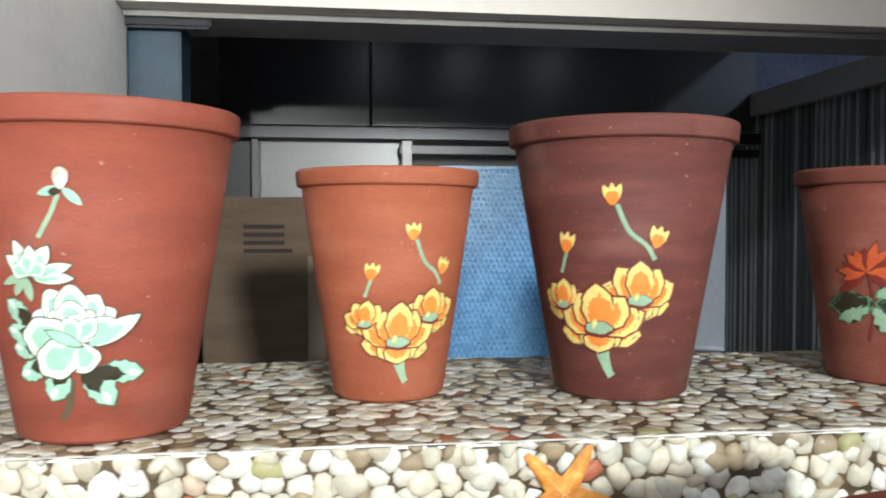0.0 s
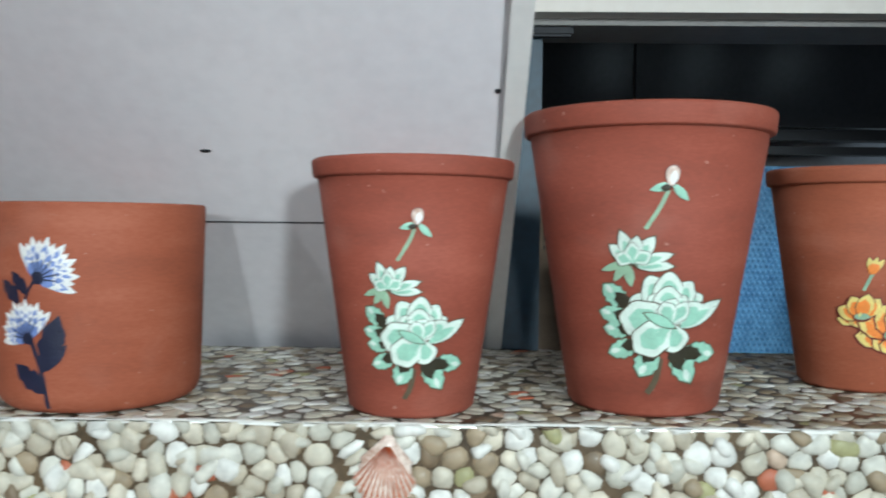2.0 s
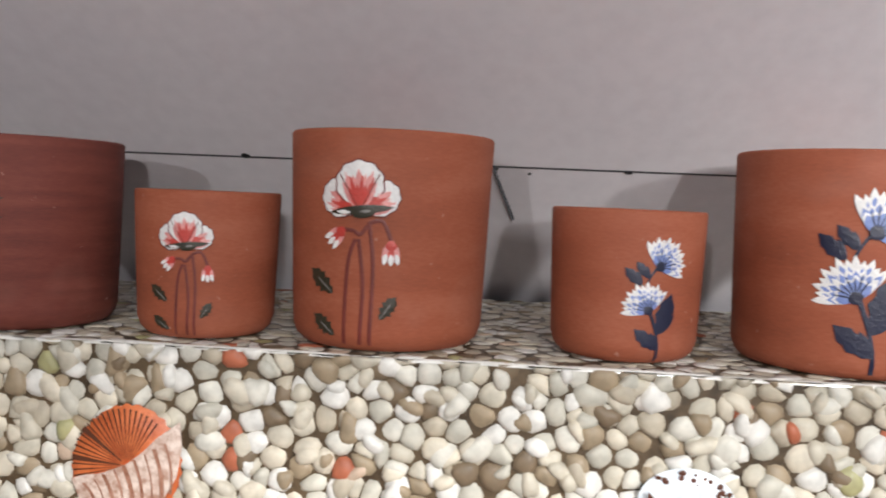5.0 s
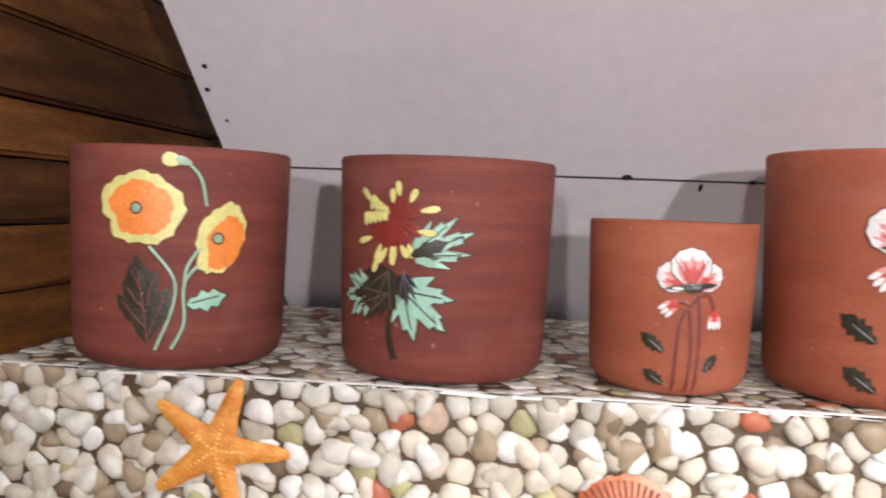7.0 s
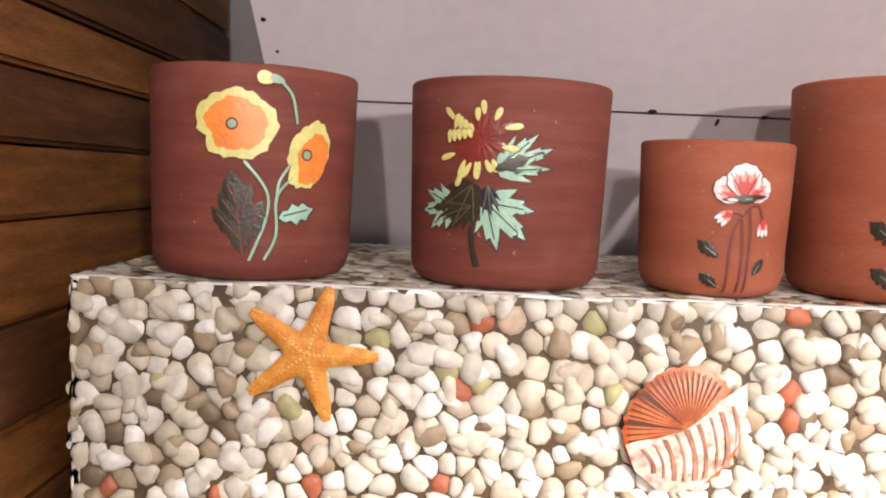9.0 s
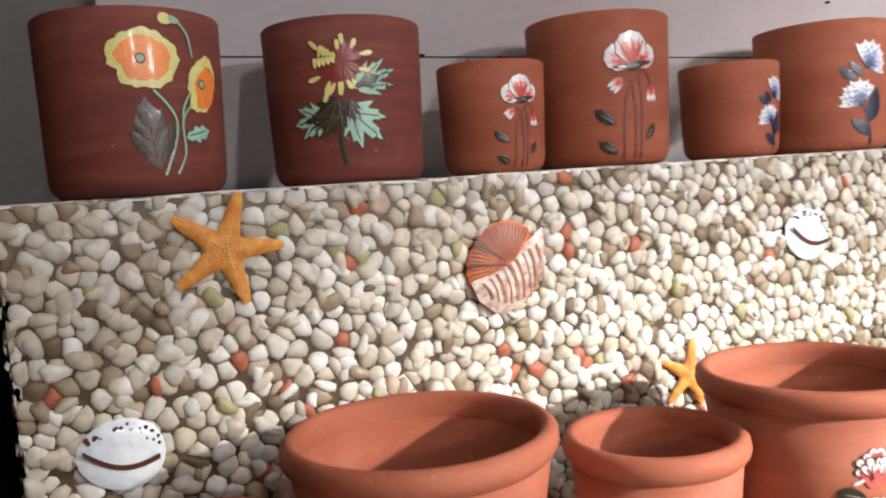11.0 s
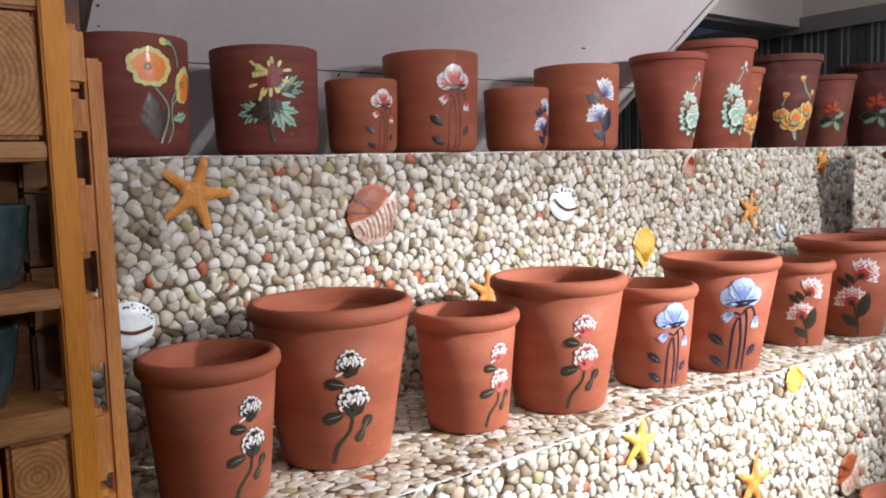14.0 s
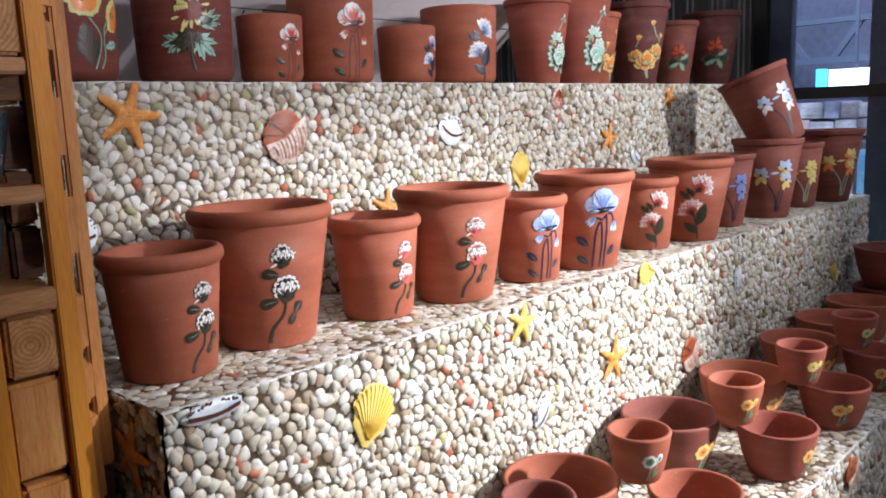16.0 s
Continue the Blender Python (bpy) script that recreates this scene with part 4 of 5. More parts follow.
# window on the right and the hall beyond it
FRAME_BLACK = material("window_black", (0.012, 0.012, 0.014), 0.35)
FRAME_BLUE = mottled("window_blue_grey", [(0.35, (0.03, 0.045, 0.075)), (0.6, (0.06, 0.085, 0.13))], scale=8, fine=90, rough=0.35)
GLASS = material("window_glass", (0.9, 0.95, 1.0), 0.02)
GLASS.node_tree.nodes["Principled BSDF"].inputs["Transmission Weight"].default_value = 1.0
GLASS.node_tree.nodes["Principled BSDF"].inputs["IOR"].default_value = 1.1
window = structure(new("window_1"), "shop window with black post, blue-grey frame and a dark sill bar", "window")
block("window_post", 1.13, 1.20, 0.645, 0.70, 0.0, 1.66, FRAME_BLACK, window, 0.003)
block("window_stile", 1.15, 1.20, 0.560, 0.645, 0.0, 1.66, FRAME_BLUE, window, 0.002)
block("window_bar", 1.135, 1.205, -3.9, 0.56, 1.085, 1.13, FRAME_BLACK, window, 0.003)
block("window_stile", 1.15, 1.20, 0.19, 0.28, 0.0, 1.66, FRAME_BLUE, window, 0.002)
block("window_stile", 1.15, 1.20, -1.0, -0.9, 0.0, 1.66, FRAME_BLUE, window, 0.002)
for y0, y1 in ((0.28, 0.555), (-0.9, 0.19), (-3.9, -1.0)):
    for z0, z1 in ((0.0, 1.085), (1.13, 1.66)):
        pane = block("pane", 1.17, 1.176, y0, y1, z0, z1, GLASS, window)
        pane.visible_shadow = False

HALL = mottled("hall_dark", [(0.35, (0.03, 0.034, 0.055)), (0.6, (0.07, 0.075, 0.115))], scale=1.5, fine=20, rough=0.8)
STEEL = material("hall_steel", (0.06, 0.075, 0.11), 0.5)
GOODS = mottled("pale_goods", [(0.3, (0.20, 0.20, 0.26)), (0.5, (0.46, 0.42, 0.44)), (0.65, (0.62, 0.60, 0.62))], scale=9, fine=30, rough=0.7, stretch=(1, 1, 3))
TARP = mottled("teal_tarp", [(0.35, (0.08, 0.20, 0.30)), (0.6, (0.16, 0.34, 0.46))], scale=6, fine=40, rough=0.6)


def glow(name, color, strength):
    mat = material(name, color, 0.5)
    bsdf = mat.node_tree.nodes["Principled BSDF"]
    bsdf.inputs["Emission Color"].default_value, bsdf.inputs["Emission Strength"].default_value = (*color, 1), strength
    return mat


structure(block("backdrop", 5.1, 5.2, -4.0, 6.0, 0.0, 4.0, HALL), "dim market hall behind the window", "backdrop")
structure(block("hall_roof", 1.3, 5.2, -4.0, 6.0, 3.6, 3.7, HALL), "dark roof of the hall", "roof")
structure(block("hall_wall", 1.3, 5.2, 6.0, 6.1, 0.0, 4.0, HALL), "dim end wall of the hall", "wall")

truss = tagged(new("roof_truss"), "grey steel roof truss in the hall beyond the window", "truss")
block("chord", 4.50, 4.56, -1.0, 3.0, 1.66, 1.70, STEEL, truss)
for y in (-0.9, 1.0, 2.9):
    block("hanger", 4.51, 4.55, y - 0.02, y + 0.02, 1.68, 3.6, STEEL, truss)
block("chord", 4.50, 4.56, -1.0, 3.0, 1.36, 1.41, STEEL, truss)
for k in range(9):
    y = -0.6 + 0.4 * k
    block("web", 4.51, 4.55, y - 0.02, y + 0.02, 1.36, 1.72, STEEL, truss, turn=Matrix.Rotation(radians(35 if k % 2 else -35), 4, "X"))
sign = tagged(new("lit_sign"), "bright white lit shop sign with a cyan end", "sign")
block("panel", 4.2, 4.26, 0.78, 1.42, 1.17, 1.30, glow("sign_white", (0.85, 0.93, 1.0), 5.0), sign)
block("end_mark", 4.2, 4.26, 1.45, 1.51, 1.16, 1.31, glow("sign_cyan", (0.1, 0.75, 0.9), 2.0), sign)
for y in (0.8, 1.25):
    block("rod", 4.22, 4.24, y - 0.01, y + 0.01, 1.30, 3.6, STEEL, sign)
tube = tagged(block("tube_lamp", 4.0, 4.03, 0.3, 1.4, 3.57, 3.60, glow("tube_white", (0.8, 0.85, 1.0), 1.2)), "long tube lamp under the hall roof", "lamp")
rng = random.Random(21)
CRATES = [GOODS, mottled("pink_goods", [(0.35, (0.42, 0.27, 0.28)), (0.6, (0.58, 0.42, 0.42))], scale=8, fine=40), mottled("lilac_goods", [(0.35, (0.28, 0.28, 0.42)), (0.6, (0.45, 0.45, 0.58))], scale=8, fine=40), STEEL]
for k in range(5):
    y0, top = -0.6 + 0.62 * k, 0.62 + 0.05 * (k % 2)
    stall = tagged(new("market_stall"), "stall stacked with pale and pink cartons in the hall", "stall", "stalls in the hall")
    block("counter", 4.3, 4.9, y0, y0 + 0.55, 0.0, top, GOODS, stall, 0.005)
    for row in range(3):
        y = y0
        while y < y0 + 0.46:
            w = rng.uniform(0.09, 0.2)
            block("carton", 4.31 + rng.uniform(0, 0.03), 4.85, y, min(y + w, y0 + 0.55) - 0.008, top + 0.14 * row, top + 0.14 * row + rng.uniform(0.10, 0.135), rng.choice(CRATES), stall, 0.004)
            y += w
for k in range(3):
    tagged(block("tarpaulin", 4.262, 4.299, -0.3 + 0.8 * k, 0.42 + 0.8 * k, 0.0, 0.72, TARP), "teal ribbed tarpaulin on a stall front", "tarpaulin", "tarps in the hall")
# Fill light without a fitting, added to brighten the hall beyond the window.
lamp("hall_fill", "AREA", 480, (0.75, 0.85, 1.0), look((3.2, 0.8, 3.4), (4.4, 0.9, 0.8)), size=2.0, size_y=1.0)

# ---- tiered display stand with its printed pebble film ----
stand = tagged(new("display_stand"), "tiered display stand wrapped in glossy pebble-printed film", "display stand")
top_tier = block("top_tier", X_LEFT - 0.02, 1.15, Y_TOP + 0.001, 0.965, 0.0, Z_TOP - 0.0012, GAP, stand, 0.002)
mid_tier = block("middle_tier", X_LEFT, 1.02, Y_MID + 0.001, Y_TOP, 0.0, Z_MID - 0.0012, GAP, stand, 0.002)
low_tier = block("lower_tier", X_LEFT + 0.05, 0.95, Y_LOW + 0.001, Y_MID, 0.0, Z_LOW - 0.0012, GAP, stand, 0.002)


def pebble_film(name, origin, across, up, width, height, parent, seed, relief=0.0044, pitch=0.0190, size=1.0):
    """Many small domed pebbles packed over a rectangle, with looser ones lying on them."""
    rs = np.random.RandomState(seed)
    nx, ny = int(width / pitch), max(2, int(height / (pitch * 0.84)))
    gx, gy = np.meshgrid(np.arange(-1, nx + 1) + 0.5, np.arange(-1, ny + 1) + 0.5)
    odd = (gy.astype(int) % 2) * 0.5 - 0.25
    site = np.stack([(gx + odd + rs.uniform(-0.46, 0.46, gx.shape)) * width / nx, (gy + rs.uniform(-0.44, 0.44, gx.shape)) * height / ny], 2)
    k = 12
    th = np.linspace(0, 2 * math.pi, k, endpoint=False)
    # packed pebbles: each reaches half way to its neighbours, with rounded corners
    rows, cols = gx.shape
    reach = np.full((rows, cols, k), 0.72 * pitch)
    soft = reach ** -11
    for dy in (-2, -1, 0, 1, 2):
        for dx in (-2, -1, 0, 1, 2):
            if dx or dy:
                near = np.full(site.shape, 99.0)
                ys, xs = slice(max(0, -dy), rows - max(0, dy)), slice(max(0, -dx), cols - max(0, dx))
                yt, xt = slice(max(0, dy), rows - max(0, -dy)), slice(max(0, dx), cols - max(0, -dx))
                near[ys, xs] = site[yt, xt]
                d = near - site
                gap = np.hypot(d[..., 0], d[..., 1])
                c = (d[..., :1] * np.cos(th) + d[..., 1:] * np.sin(th)) / gap[..., None]
                soft += np.where(c > 0.08, (0.5 * gap[..., None] / np.maximum(c, 0.08)) ** -11, 0.0)
    reach = (soft ** (-1 / 11) * 1.06 * size).reshape(-1, k)
    c = site.reshape(-1, 2)
    rx, ry = reach * np.cos(th), reach * np.sin(th)
    # looser pebbles on top
    loose = c[rs.rand(len(c)) < 0.50]
    loose = loose + rs.uniform(-0.6, 0.6, loose.shape) * pitch
    m = len(loose)
    a = rs.uniform(0.42, 0.72, m)[:, None] * pitch * size
    b = a * rs.uniform(0.52, 0.84, m)[:, None]
    turn = rs.uniform(0, math.pi, m)[:, None]
    wob = 1 + 0.20 * np.cos(3 * th + rs.uniform(0, 6.28, (m, 1))) * rs.rand(m, 1) + 0.10 * np.cos(2 * th + rs.uniform(0, 6.28, (m, 1)))
    ex, ey = a * np.sign(np.cos(th)) * np.abs(np.cos(th)) ** 0.86 * wob, b * np.sign(np.sin(th)) * np.abs(np.sin(th)) ** 0.86 * wob
    rx = np.concatenate([rx, ex * np.cos(turn) - ey * np.sin(turn)])
    ry = np.concatenate([ry, ex * np.sin(turn) + ey * np.cos(turn)])
    c = np.concatenate([c, loose])
    n = len(c)
    over = np.arange(n) >= n - m
    lift = rs.uniform(-0.45, 0.15, n) * relief + np.where(over, relief * 0.45, -relief * 0.15)
    lean = rs.uniform(-0.5, 0.5, (n, 2)) * relief / pitch
    px, py, pz = [], [], []
    for f, h in ((1.0, -0.75), (0.90, 0.30), (0.58, 0.84), (0.0, 1.0)):
        q = k if f else 1
        px.append(c[:, :1] + f * rx[:, :q])
        py.append(c[:, 1:] + f * ry[:, :q])
        pz.append((lift + relief * h * 0.9)[:, None] + f * (lean[:, :1] * rx[:, :q] + lean[:, 1:] * ry[:, :q]))
    px, py, pz = (np.concatenate(q, 1) for q in (px, py, pz))
    px, py = np.clip(px, 0, width), np.clip(py, 0, height)
    o, e1, e2 = np.array(origin), np.array(across, float), np.array(up, float)
    e3 = np.cross(e1, e2)
    co = o + px[..., None] * e1 + py[..., None] * e2 + pz[..., None] * e3
    per = 3 * k + 1
    faces = []
    for ring in (0, 1):
        for i in range(k):
            j = (i + 1) % k
            faces += [ring * k + i, ring * k + j, (ring + 1) * k + j, (ring + 1) * k + i]
    tris = []
    for i in range(k):
        tris += [2 * k + i, 2 * k + (i + 1) % k, 3 * k]
    base = (np.arange(n) * per)[:, None]
    loops = np.concatenate([base + np.array(faces)[None], base + np.array(tris)[None]], 1).ravel()
    totals = np.tile(np.array([4] * (2 * k) + [3] * k), n)
    me = bpy.data.meshes.new(name)
    me.vertices.add(n * per)
    me.vertices.foreach_set("co", co.reshape(-1).astype(np.float32))
    me.loops.add(len(loops))
    me.loops.foreach_set("vertex_index", loops.astype(np.int32))
    me.polygons.add(len(totals))
    me.polygons.foreach_set("loop_start", np.concatenate([[0], np.cumsum(totals)[:-1]]).astype(np.int32))
    me.polygons.foreach_set("loop_total", totals.astype(np.int32))
    me.update(calc_edges=True)
    me.polygons.foreach_set("use_smooth", [True] * len(totals))
    me.materials.append(PEBBLE)
    ob = new(name, me)
    ob.parent = parent
    return tagged(ob, "glossy film printed with white and cream pebbles", kind="stuff")


X, Y, Z = (1, 0, 0), (0, 1, 0), (0, 0, 1)
pebble_film("printed_front", (X_LEFT - 0.02, Y_TOP, Z_MID), X, Z, 2.83, Z_TOP - Z_MID - 0.001, top_tier, 11)
pebble_film("printed_top", (X_LEFT - 0.02, Y_TOP, Z_TOP - 0.0012), X, Y, 2.82, 0.385, top_tier, 12, 0.0011, 0.0188, 0.95)
pebble_film("printed_front", (X_LEFT, Y_MID, Z_LOW), X, Z, 2.685, Z_MID - Z_LOW - 0.001, mid_tier, 13)
pebble_film("printed_top", (X_LEFT, Y_MID, Z_MID - 0.0012), X, Y, 2.685, Y_TOP - Y_MID, mid_tier, 14, 0.0011, 0.0180, 1.06)
pebble_film("printed_side", (X_LEFT, Y_TOP, Z_LOW), (0, -1, 0), Z, Y_TOP - Y_MID, Z_MID - Z_LOW - 0.001, mid_tier, 15)
pebble_film("printed_side", (X_LEFT - 0.02, 0.965, Z_MID), (0, -1, 0), Z, 0.965 - Y_TOP, Z_TOP - Z_MID - 0.001, top_tier, 18)
pebble_film("printed_front", (X_LEFT + 0.05, Y_LOW, 0.0), X, Z, 2.565, Z_LOW - 0.001, low_tier, 16, 0.0034, 0.02)
pebble_film("printed_top", (X_LEFT + 0.05, Y_LOW, Z_LOW - 0.0012), X, Y, 2.565, Y_MID - Y_LOW, low_tier, 17, 0.0011, 0.0185, 1.0)
pebble_film("printed_side", (1.02, Y_MID, Z_LOW), Y, Z, Y_TOP - Y_MID, Z_MID - Z_LOW - 0.001, mid_tier, 19)
for tier, x0, x1, y, z in ((top_tier, X_LEFT - 0.02, 1.15, Y_TOP, Z_TOP), (mid_tier, X_LEFT, 1.02, Y_MID, Z_MID), (low_tier, X_LEFT + 0.05, 0.95, Y_LOW, Z_LOW)):
    bm = bmesh.new()
    n, ring = 60, 6
    rows = []
    for i in range(n + 1):
        x = x0 + (x1 - x0) * i / n
        s = 0.0005 * math.sin(i * 2.1) + 0.0004 * math.sin(i * 5.3)
        rows.append([bm.verts.new((x, y + 0.0012 + s - 0.0030 * math.cos(math.pi / 2 * k / (ring - 1)), z - 0.0030 + s + 0.0030 * math.sin(math.pi / 2 * k / (ring - 1)))) for k in range(ring)])
    for a, b in zip(rows, rows[1:]):
        for k in range(ring - 1):
            bm.faces.new((a[k], b[k], b[k + 1], a[k + 1])).smooth = True
    part("film_edge", bm, FILM, tier, "shiny folded edge of the film")


# ---- motifs printed on the film ----
def place(face, x, z):
    """The pose of a motif drawn in x and z: on a front, or on a top."""
    if face == "side":
        return Matrix.Translation((X_LEFT - 0.0072, x, z)) @ Matrix.Rotation(radians(-90), 4, "Z")
    y = {"top": Y_TOP, "mid": Y_MID, "low": Y_LOW}[face]
    return Matrix.Translation((x, y - 0.0072, z))


def raised(outline, centre, height, m, name, mats, parent, rings=((1.0, -0.3), (0.8, 0.55), (0.45, 0.9)), label="", slots=None):
    bm = bmesh.new()
    loops = [[bm.verts.new((centre[0] + (u - centre[0]) * f, -height * h, centre[1] + (v - centre[1]) * f)) for u, v in outline] for f, h in rings]
    mid, n = bm.verts.new((centre[0], -height, centre[1])), len(outline)
    for r, (a, b) in enumerate(zip(loops, loops[1:])):
        for i in range(n):
            f = bm.faces.new((a[i], a[(i + 1) % n], b[(i + 1) % n], b[i]))
            f.smooth, f.material_index = True, (slots[r] if slots else 0)
    for i in range(n):
        f = bm.faces.new((loops[-1][i], loops[-1][(i + 1) % n], mid))
        f.smooth, f.material_index = True, (slots[-1] if slots else 0)
    bmesh.ops.transform(bm, matrix=m, verts=bm.verts)
    bmesh.ops.recalc_face_normals(bm, faces=bm.faces)
    return part(name, bm, mats, parent, label)


def starfish(face, x, z, size, turn, parent, mat=STAR, lengths=(1, 1, 1, 1, 1)):
    pts = []
    for i in range(5):
        for da, f in ((-36, 0.32), (-17, 0.50), (-8.5, 0.77), (-3.2, 0.97), (3.2, 0.97), (8.5, 0.77), (17, 0.50)):
            a = radians(i * 72 + da + turn)
            pts.append((size * f * (lengths[i] if f > 0.4 else 1) * math.sin(a), size * f * (lengths[i] if f > 0.4 else 1) * math.cos(a)))
    star = raised(pts, (0, 0), 0.0035, place(face, x, z), "printed_starfish", [mat], parent, label="orange starfish" if mat is STAR else "yellow starfish")
    bm = bmesh.new()
    for i in range(5):
        a = radians(i * 72 + turn)
        for k in range(14):
            f = 0.04 + 0.064 * k
            made = bmesh.ops.create_icosphere(bm, subdivisions=1, radius=size * 0.022 * (1.3 - f))["verts"]
            bmesh.ops.translate(bm, vec=(size * f * lengths[i] * math.sin(a), -0.0035 * (1 - 0.75 * f), size * f * lengths[i] * math.cos(a)), verts=made)
    bmesh.ops.transform(bm, matrix=place(face, x, z), verts=bm.verts)
    part("ridge", bm, STAR_RIDGE if mat is STAR else STAR_YELLOW, star, smooth=True)
    return star


def cowrie(face, x, z, w, turn, parent, h=0.62):
    c, s = math.cos(radians(turn)), math.sin(radians(turn))

    def rot(u, v):
        return (u * c - v * s, u * s + v * c)
    outline = [rot(w * math.cos(2 * math.pi * i / 28), w * h * math.sin(2 * math.pi * i / 28) * (1 + 0.08 * math.cos(2 * math.pi * i / 28))) for i in range(28)]
    shell = raised(outline, (0, 0), 0.004, place(face, x, z), "printed_cowrie", [COWRIE], parent, label="pale blue cowrie shell with dark speckles")
    bm = bmesh.new()
    lip = [rot(w * (-0.86 + 1.72 * i / 16), w * h * (0.10 - 0.42 * math.sin(math.pi * i / 16 * 0.9))) for i in range(17)]
    rows = [[bm.verts.new((u, -0.0052, v - w * 0.07)), bm.verts.new((u, -0.0056, v + w * 0.07))] for u, v in lip]
    for a, b in zip(rows, rows[1:]):
        bm.faces.new((a[0], b[0], b[1], a[1]))
    spots = random.Random(int(abs(x) * 1000))
    for k in range(26):
        u = spots.uniform(-0.8, 0.85)
        v = (0.50 + 0.42 * spots.random()) * math.sqrt(1 - u * u)
        u, v = rot(u * w, v * w * h)
        made = bmesh.ops.create_icosphere(bm, subdivisions=1, radius=w * spots.uniform(0.035, 0.07))["verts"]
        bmesh.ops.scale(bm, vec=(1, 0.3, 1), verts=made)
        bmesh.ops.translate(bm, vec=(u, -0.0022, v), verts=made)
    bmesh.ops.transform(bm, matrix=place(face, x, z), verts=bm.verts)
    part("markings", bm, SHELL_DARK, shell)
    return shell


def scallop(face, x, z, size, turn, parent, mat=SCALLOP, stripe=None, label="yellow ribbed scallop shell"):
    c, s = math.cos(radians(turn)), math.sin(radians(turn))
    pts = []
    for i in range(49):
        a = -105 + 210 * i / 48
        r = size * (0.95 + 0.035 * math.cos(i * math.pi / 2)) * (1 if abs(a) < 80 else 0.8)
        pts.append((r * 0.8 * math.sin(radians(a)), r * math.cos(radians(a))))
    pts += [(0.20 * size, -0.62 * size), (0.10 * size, -0.78 * size), (-0.10 * size, -0.78 * size), (-0.20 * size, -0.62 * size)]
    pts = [(u * c - v * s, u * s + v * c) for u, v in pts]
    shell = raised(pts, (0, 0), 0.0035, place(face, x, z), "printed_scallop", [mat], parent, label=label)
    bm = bmesh.new()
    for i in range(13):
        a = radians(-72 + 12 * i)
        u0, v0, u1, v1 = 0.06 * size * math.sin(a), -0.55 * size, 0.74 * size * math.sin(a), 0.9 * size * math.cos(a)
        rows = []
        for k in range(8):
            t = k / 7
            u, v = u0 + (u1 - u0) * t, v0 + (v1 - v0) * t
            wdt = size * (0.008 + 0.018 * t)
            q = [(u - wdt, v, 0.0), (u, v, 0.0012), (u + wdt, v, 0.0)]
            rows.append([bm.verts.new((a1 * c - b1 * s, -0.0036 * (1 - 0.55 * t * t) - d1, a1 * s + b1 * c)) for a1, b1, d1 in q])
        for p, q in zip(rows, rows[1:]):
            for k in (0, 1):
                bm.faces.new((p[k], q[k], q[k + 1], p[k + 1]))
    bmesh.ops.transform(bm, matrix=place(face, x, z), verts=bm.verts)
    part("ribs", bm, stripe or mat, shell)
    return shell


def whelk(face, x, z, size, parent):
    """A ribbed red shell with two dark bands and a pale, brown-streaked lip."""
    out = []
    for i in range(60):
        a = 2 * math.pi * i / 60
        k = 1 + 0.025 * math.cos(26 * a) - 0.10 * max(0.0, math.sin(a + 2.4)) ** 3
        out.append((size * 0.94 * k * math.sin(a), size * k * math.cos(a)))
    shell = raised(out, (0, 0), 0.005, place(face, x, z), "printed_shell", [SHELL_RED], parent, label="red ribbed shell with a pale lip")
    bm = bmesh.new()
    for i in range(24):
        a = radians(-112 + 6.6 * i)
        wide = 0.055 if i in (4, 9) else 0.016
        rows = []
        for k in range(7):
            t = 0.12 + 0.80 * k / 6
            u, v = size * (0.10 + (0.94 * math.sin(a) - 0.10) * t), size * (math.cos(a) * t)
            nu, nv = size * wide * t * math.cos(a), -size * wide * t * math.sin(a)
            d = -0.0056 + 0.0030 * t * t
            rows.append([bm.verts.new((u - nu, d, v - nv)), bm.verts.new((u + nu, d, v + nv))])
        for p, q in zip(rows, rows[1:]):
            bm.faces.new((p[0], q[0], q[1], p[1]))
    bmesh.ops.transform(bm, matrix=place(face, x, z), verts=bm.verts)
    tagged(part("stripes", bm, SHELL_DARK, shell), kind="stuff")
    edge = [(0.94, 0.76), (0.52, 0.44), (0.08, 0.10), (-0.40, -0.12), (-0.87, -0.29), (-0.70, -0.70), (-0.30, -1.02), (0.30, -0.94), (0.68, -0.55), (0.90, -0.15), (0.98, 0.35)]
    lip = raised([(u * size, v * size) for u, v in edge], (0.2 * size, -0.35 * size), 0.003, place(face, x, z) @ Matrix.Translation((0, -0.0040, 0)), "lip", [SHELL_PALE], shell, label="pale streaked lip")
    bm = bmesh.new()
    for i in range(9):
        f, wide = i / 8, (0.030, 0.055, 0.022, 0.045, 0.065)[i % 5]
        top, foot = (0.72 - 1.35 * f, 0.50 - 0.78 * f), (0.80 - 1.25 * f, -0.30 - 0.62 * math.sin(math.pi * (0.12 + 0.62 * f)))
        rows = []
        for k in range(6):
            t = 0.08 + 0.8 * k / 5
            u, v = size * (top[0] + (foot[0] - top[0]) * t + 0.09 * math.sin(3 * t)), size * (top[1] + (foot[1] - top[1]) * t)
            rows.append([bm.verts.new((u - size * wide * (1.2 - t), -0.0076, v)), bm.verts.new((u + size * wide * t, -0.0076, v))])
        for p, q in zip(rows, rows[1:]):
            bm.faces.new((p[0], q[0], q[1], p[1]))
    bmesh.ops.transform(bm, matrix=place(face, x, z), verts=bm.verts)
    tagged(part("streaks", bm, SHELL_BROWN, shell), kind="stuff")
    return shell


